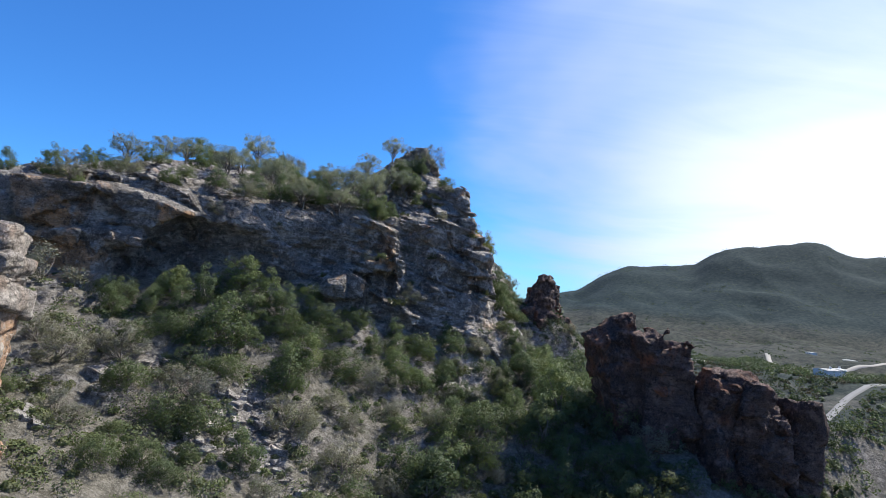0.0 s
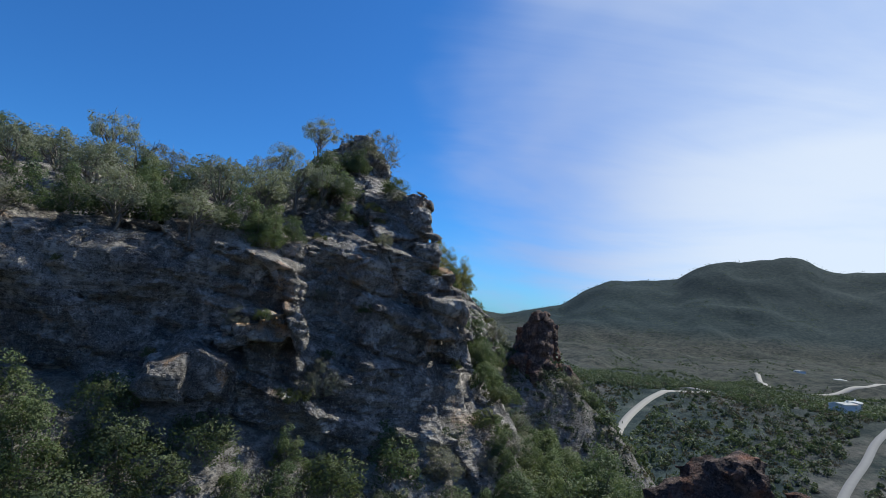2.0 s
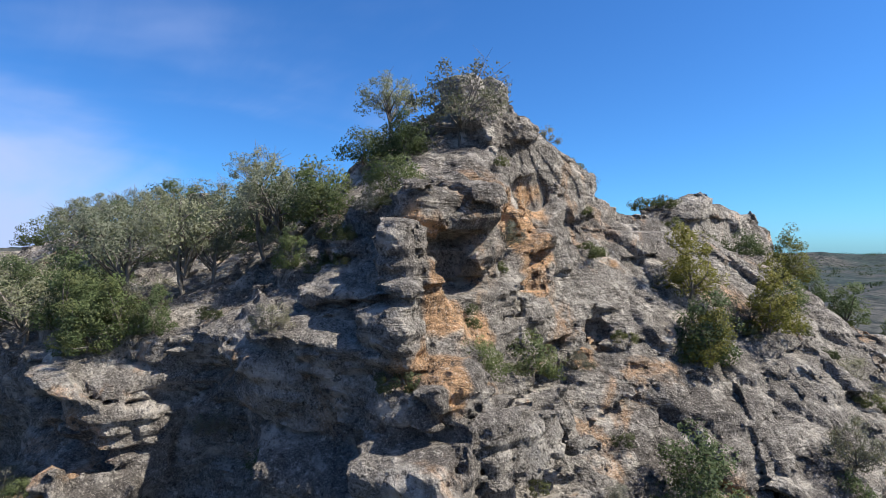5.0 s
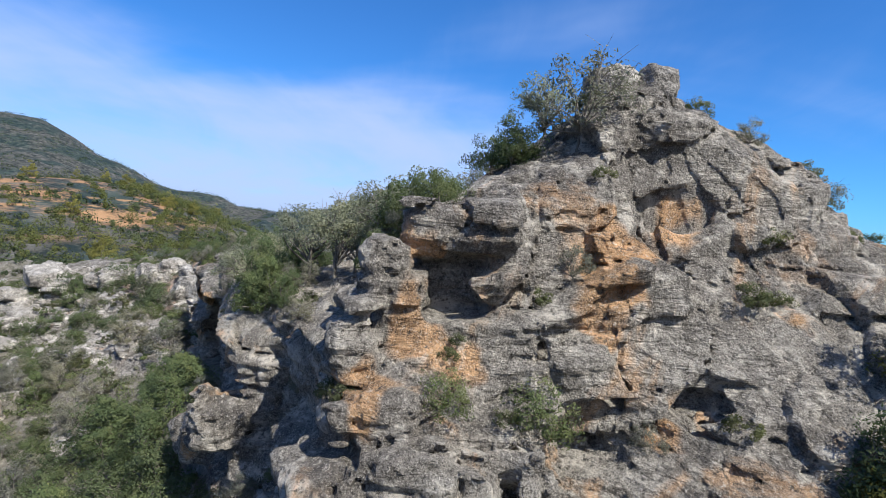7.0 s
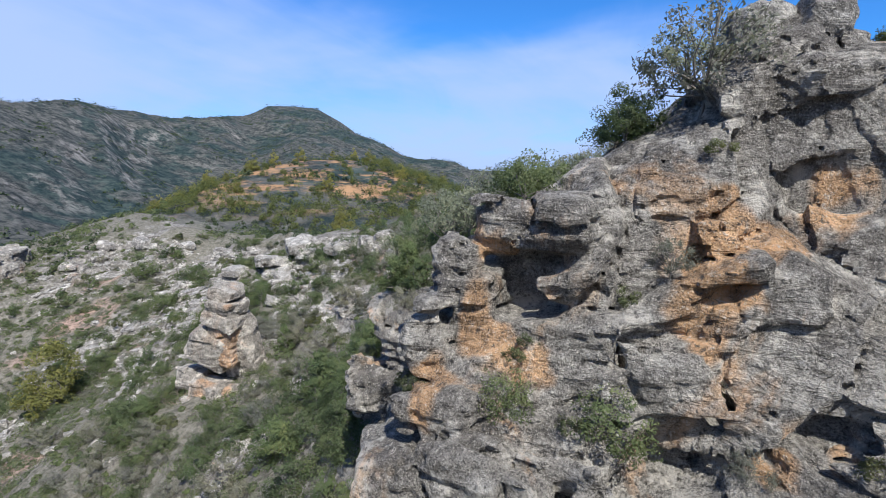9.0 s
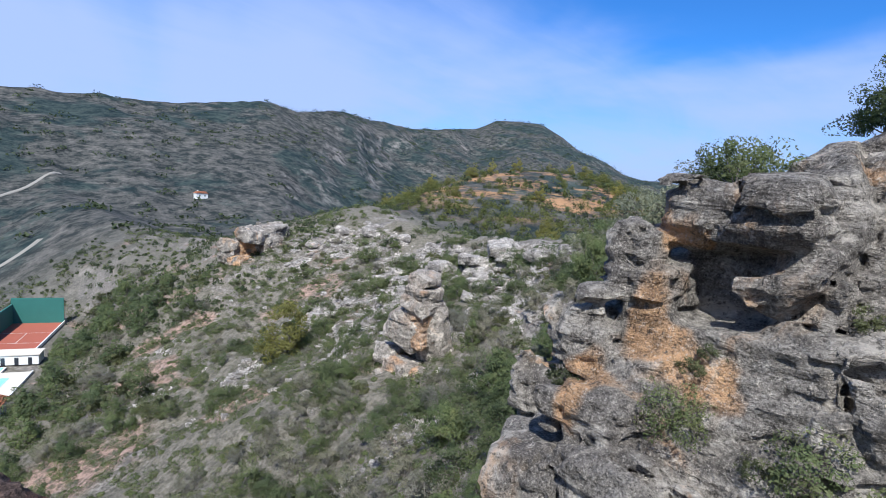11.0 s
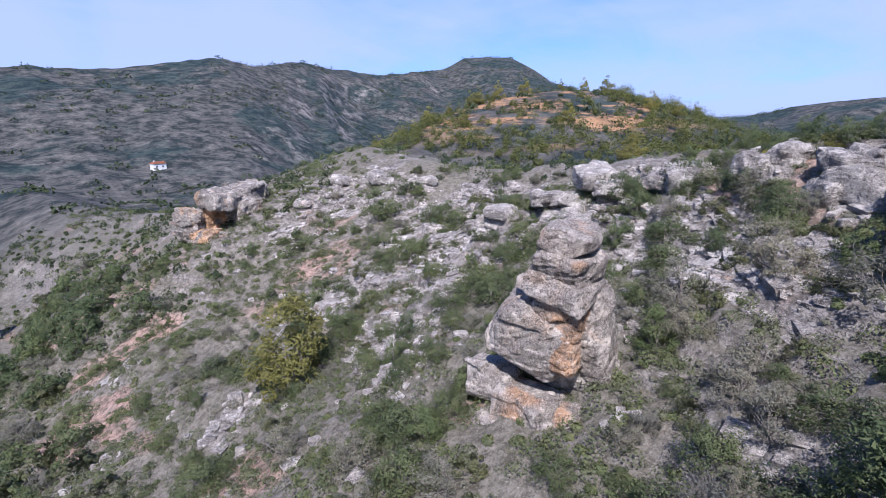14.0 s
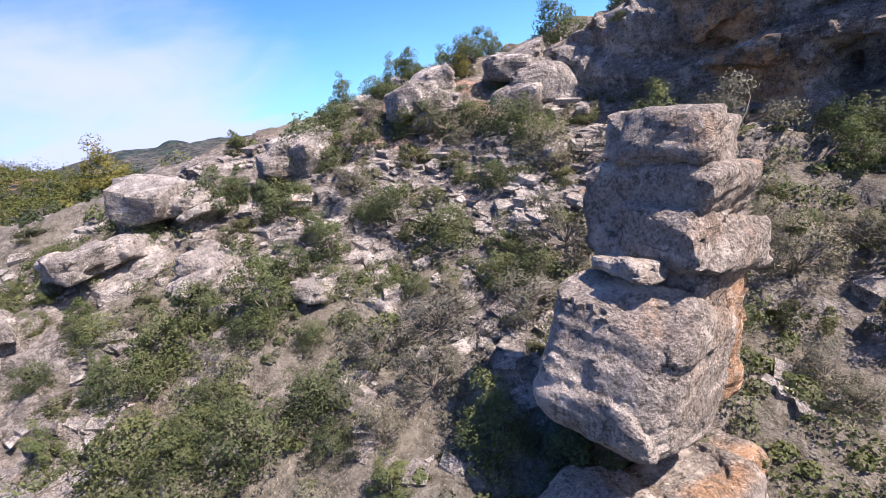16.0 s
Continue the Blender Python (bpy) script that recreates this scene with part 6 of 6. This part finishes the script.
# ---- tracks and roads ----
def road(name, label, line, width, mat):
    """A ribbon laid on the ground along a line of places."""
    pts = []
    for a, b in zip(line, line[1:]):
        n = max(2, int(math.dist(a, b) / 4))
        pts += [(a[0] + (b[0] - a[0]) * k / n, a[1] + (b[1] - a[1]) * k / n) for k in range(n)]
    pts = np.array(pts + [line[-1]])
    for _ in range(6):
        pts[1:-1] = 0.25 * pts[:-2] + 0.5 * pts[1:-1] + 0.25 * pts[2:]
    t = np.gradient(pts, axis=0)
    t /= np.linalg.norm(t, axis=1)[:, None] + 1e-9
    side = np.stack([t[:, 1], -t[:, 0]], 1)
    rows = []
    for s, drop in ((-0.62, -1.2), (-0.5, 0.0), (0.5, 0.0), (0.62, -1.2)):
        p = pts + side * width * s
        q = pts + side * width * np.clip(s, -0.5, 0.5)
        z = np.maximum(land(pts[:, 0], pts[:, 1]), land(q[:, 0], q[:, 1])) + 0.35 + drop
        rows.append(np.stack([p[:, 0], p[:, 1], z], 1))
    v = np.stack(rows, 1).reshape(-1, 3)
    n = len(pts)
    i = np.arange(n * 4).reshape(n, 4)
    f = np.concatenate([np.stack([i[:-1, k], i[:-1, k + 1], i[1:, k + 1], i[1:, k]], 1) for k in range(3)])
    ob = new(name, mesh_from(name, v, f))
    ob.data.materials.append(mat)
    return tagged(ob, label, "road", kind="structure")


GRAVEL = plain("pale_gravel", (0.34, 0.31, 0.27), 0.95, 0.15, 0.8)
DUST = plain("dusty_gravel", (0.26, 0.24, 0.21), 0.95, 0.2, 0.6)
ASPHALT = plain("worn_asphalt", (0.22, 0.21, 0.20), 0.9, 0.15, 0.6)
road("track", "pale gravel track winding through the eastern valley", GRAVEL_TRACK, 2.8, GRAVEL)
road("road", "pale country road across the eastern valley", COUNTRY_ROAD, 5.0, GRAVEL)
road("track", "gravel side track climbing from the country road", SIDE_TRACK, 4.5, GRAVEL)
road("road", "grey valley road below the cliffs", VALLEY_ROAD, 2.2, ASPHALT)
road("road", "pale mountain road on the opposite slope", [(30, -375), (-19, -403), (-36, -418), (-55, -435), (-62, -440)], 2.6, DUST)
road("road", "pale lane between the fields behind the pool", [(14, -222), (1, -232), (-10, -238), (-19, -243), (-24, -252)], 2.4, DUST)
road("track", "pale earth track over the terraced knoll", [(-128, -90), (-150, -96), (-170, -104), (-195, -100)], 2.0, GRAVEL)

# small buildings far off
for k, (x, y, w, d) in enumerate(((-148, -378, 9, 7), (178, 232, 9, 6), (192, 243, 7, 5), (520, 640, 16, 12), (640, 690, 14, 10), (560, 760, 12, 9))):
    z = top_of(land(x, y))
    gabled("farmhouse", "small pale farmhouse far down the valley among trees", pose(x, y, z + 1.0, 0, 0, 20 * k), w, d, 3.4 if k < 1 else 2.8, 1.6 if k < 1 else 0.5, (-2, 2), "far farmhouses", k < 1)

# ---- the ruined wall on the crest ----
STONE = plain("dry_stone", (0.30, 0.26, 0.21), 0.95, 0.3, 3.0)
rx0, ry0 = -32.0, 72.5
ruin = thing("ruined_wall", "ruined dry-stone wall on the crest of the hill", "ruin", pose(rx0, ry0, stand(rx0, ry0) - 0.3, 0, 0, 20))
shapes = []
for k in range(6):
    bm = boxes(((-0.5, -0.5, -0.5), (0.5, 0.5, 0.5)), bevel=0.12)
    for v in bm.verts:
        v.co *= 1 + rnd.uniform(-0.10, 0.10)
    me = bpy.data.meshes.new("stone")
    bm.to_mesh(me)
    bm.free()
    me.materials.append(STONE)
    shapes.append(me)
for row in range(11):
    x = -1.9 + rnd.uniform(-0.1, 0.1)
    while x < 1.9 - 0.16 * row * (0.5 if row < 6 else 1.0):
        w = rnd.uniform(0.24, 0.5)
        stone = new("stone", rnd.choice(shapes))
        stone.parent = ruin
        stone.matrix_basis = pose(x + w / 2, rnd.uniform(-0.04, 0.04), 0.12 + 0.235 * row, rnd.uniform(-4, 4), rnd.uniform(-4, 4), rnd.uniform(-6, 6)) @ Matrix.Diagonal((w * 0.98, 0.62, 0.235, 1))
        x += w

# ---- loose stones on the slope ----
stones = []
for k in range(5):
    b = 200 + 9 * k
    ob = solid("loose_stone", (-1.2, -1.2, -0.9), (1.2, 1.2, 0.9), 0.13, lambda x, y, z: block(x, y, z, (0, 0, 0), (0.62, 0.5, 0.36), 20 * k, 6, 8, 0.12), PALE_ROCK, "pale loose limestone boulder lying among the scrub", "stone", b, 0.16, "loose stones on the slope")
    stones.append(ob)
n = 0
for _ in range(900):
    x, y = rnd.uniform(-62, -6), rnd.uniform(-28, 48)
    if n >= 110 or not below(x, y) or vnoise(x / 8, y / 8, 0.7, 31)[0] < 0.1:
        continue
    s = rnd.uniform(0.35, 1.0) ** 1.5 * 1.2
    m = pose(x, y, top_of(land(x, y)) + 0.05 * s, rnd.uniform(-15, 15), rnd.uniform(-15, 15), rnd.uniform(0, 360)) @ Matrix.Diagonal((s, s, s, 1))
    if n < 5:
        stones[n].matrix_basis = m
    else:
        copy_thing(stones[n % 5], m @ Matrix.Diagonal((*(1 / v for v in stones[n % 5].scale), 1)))
    n += 1
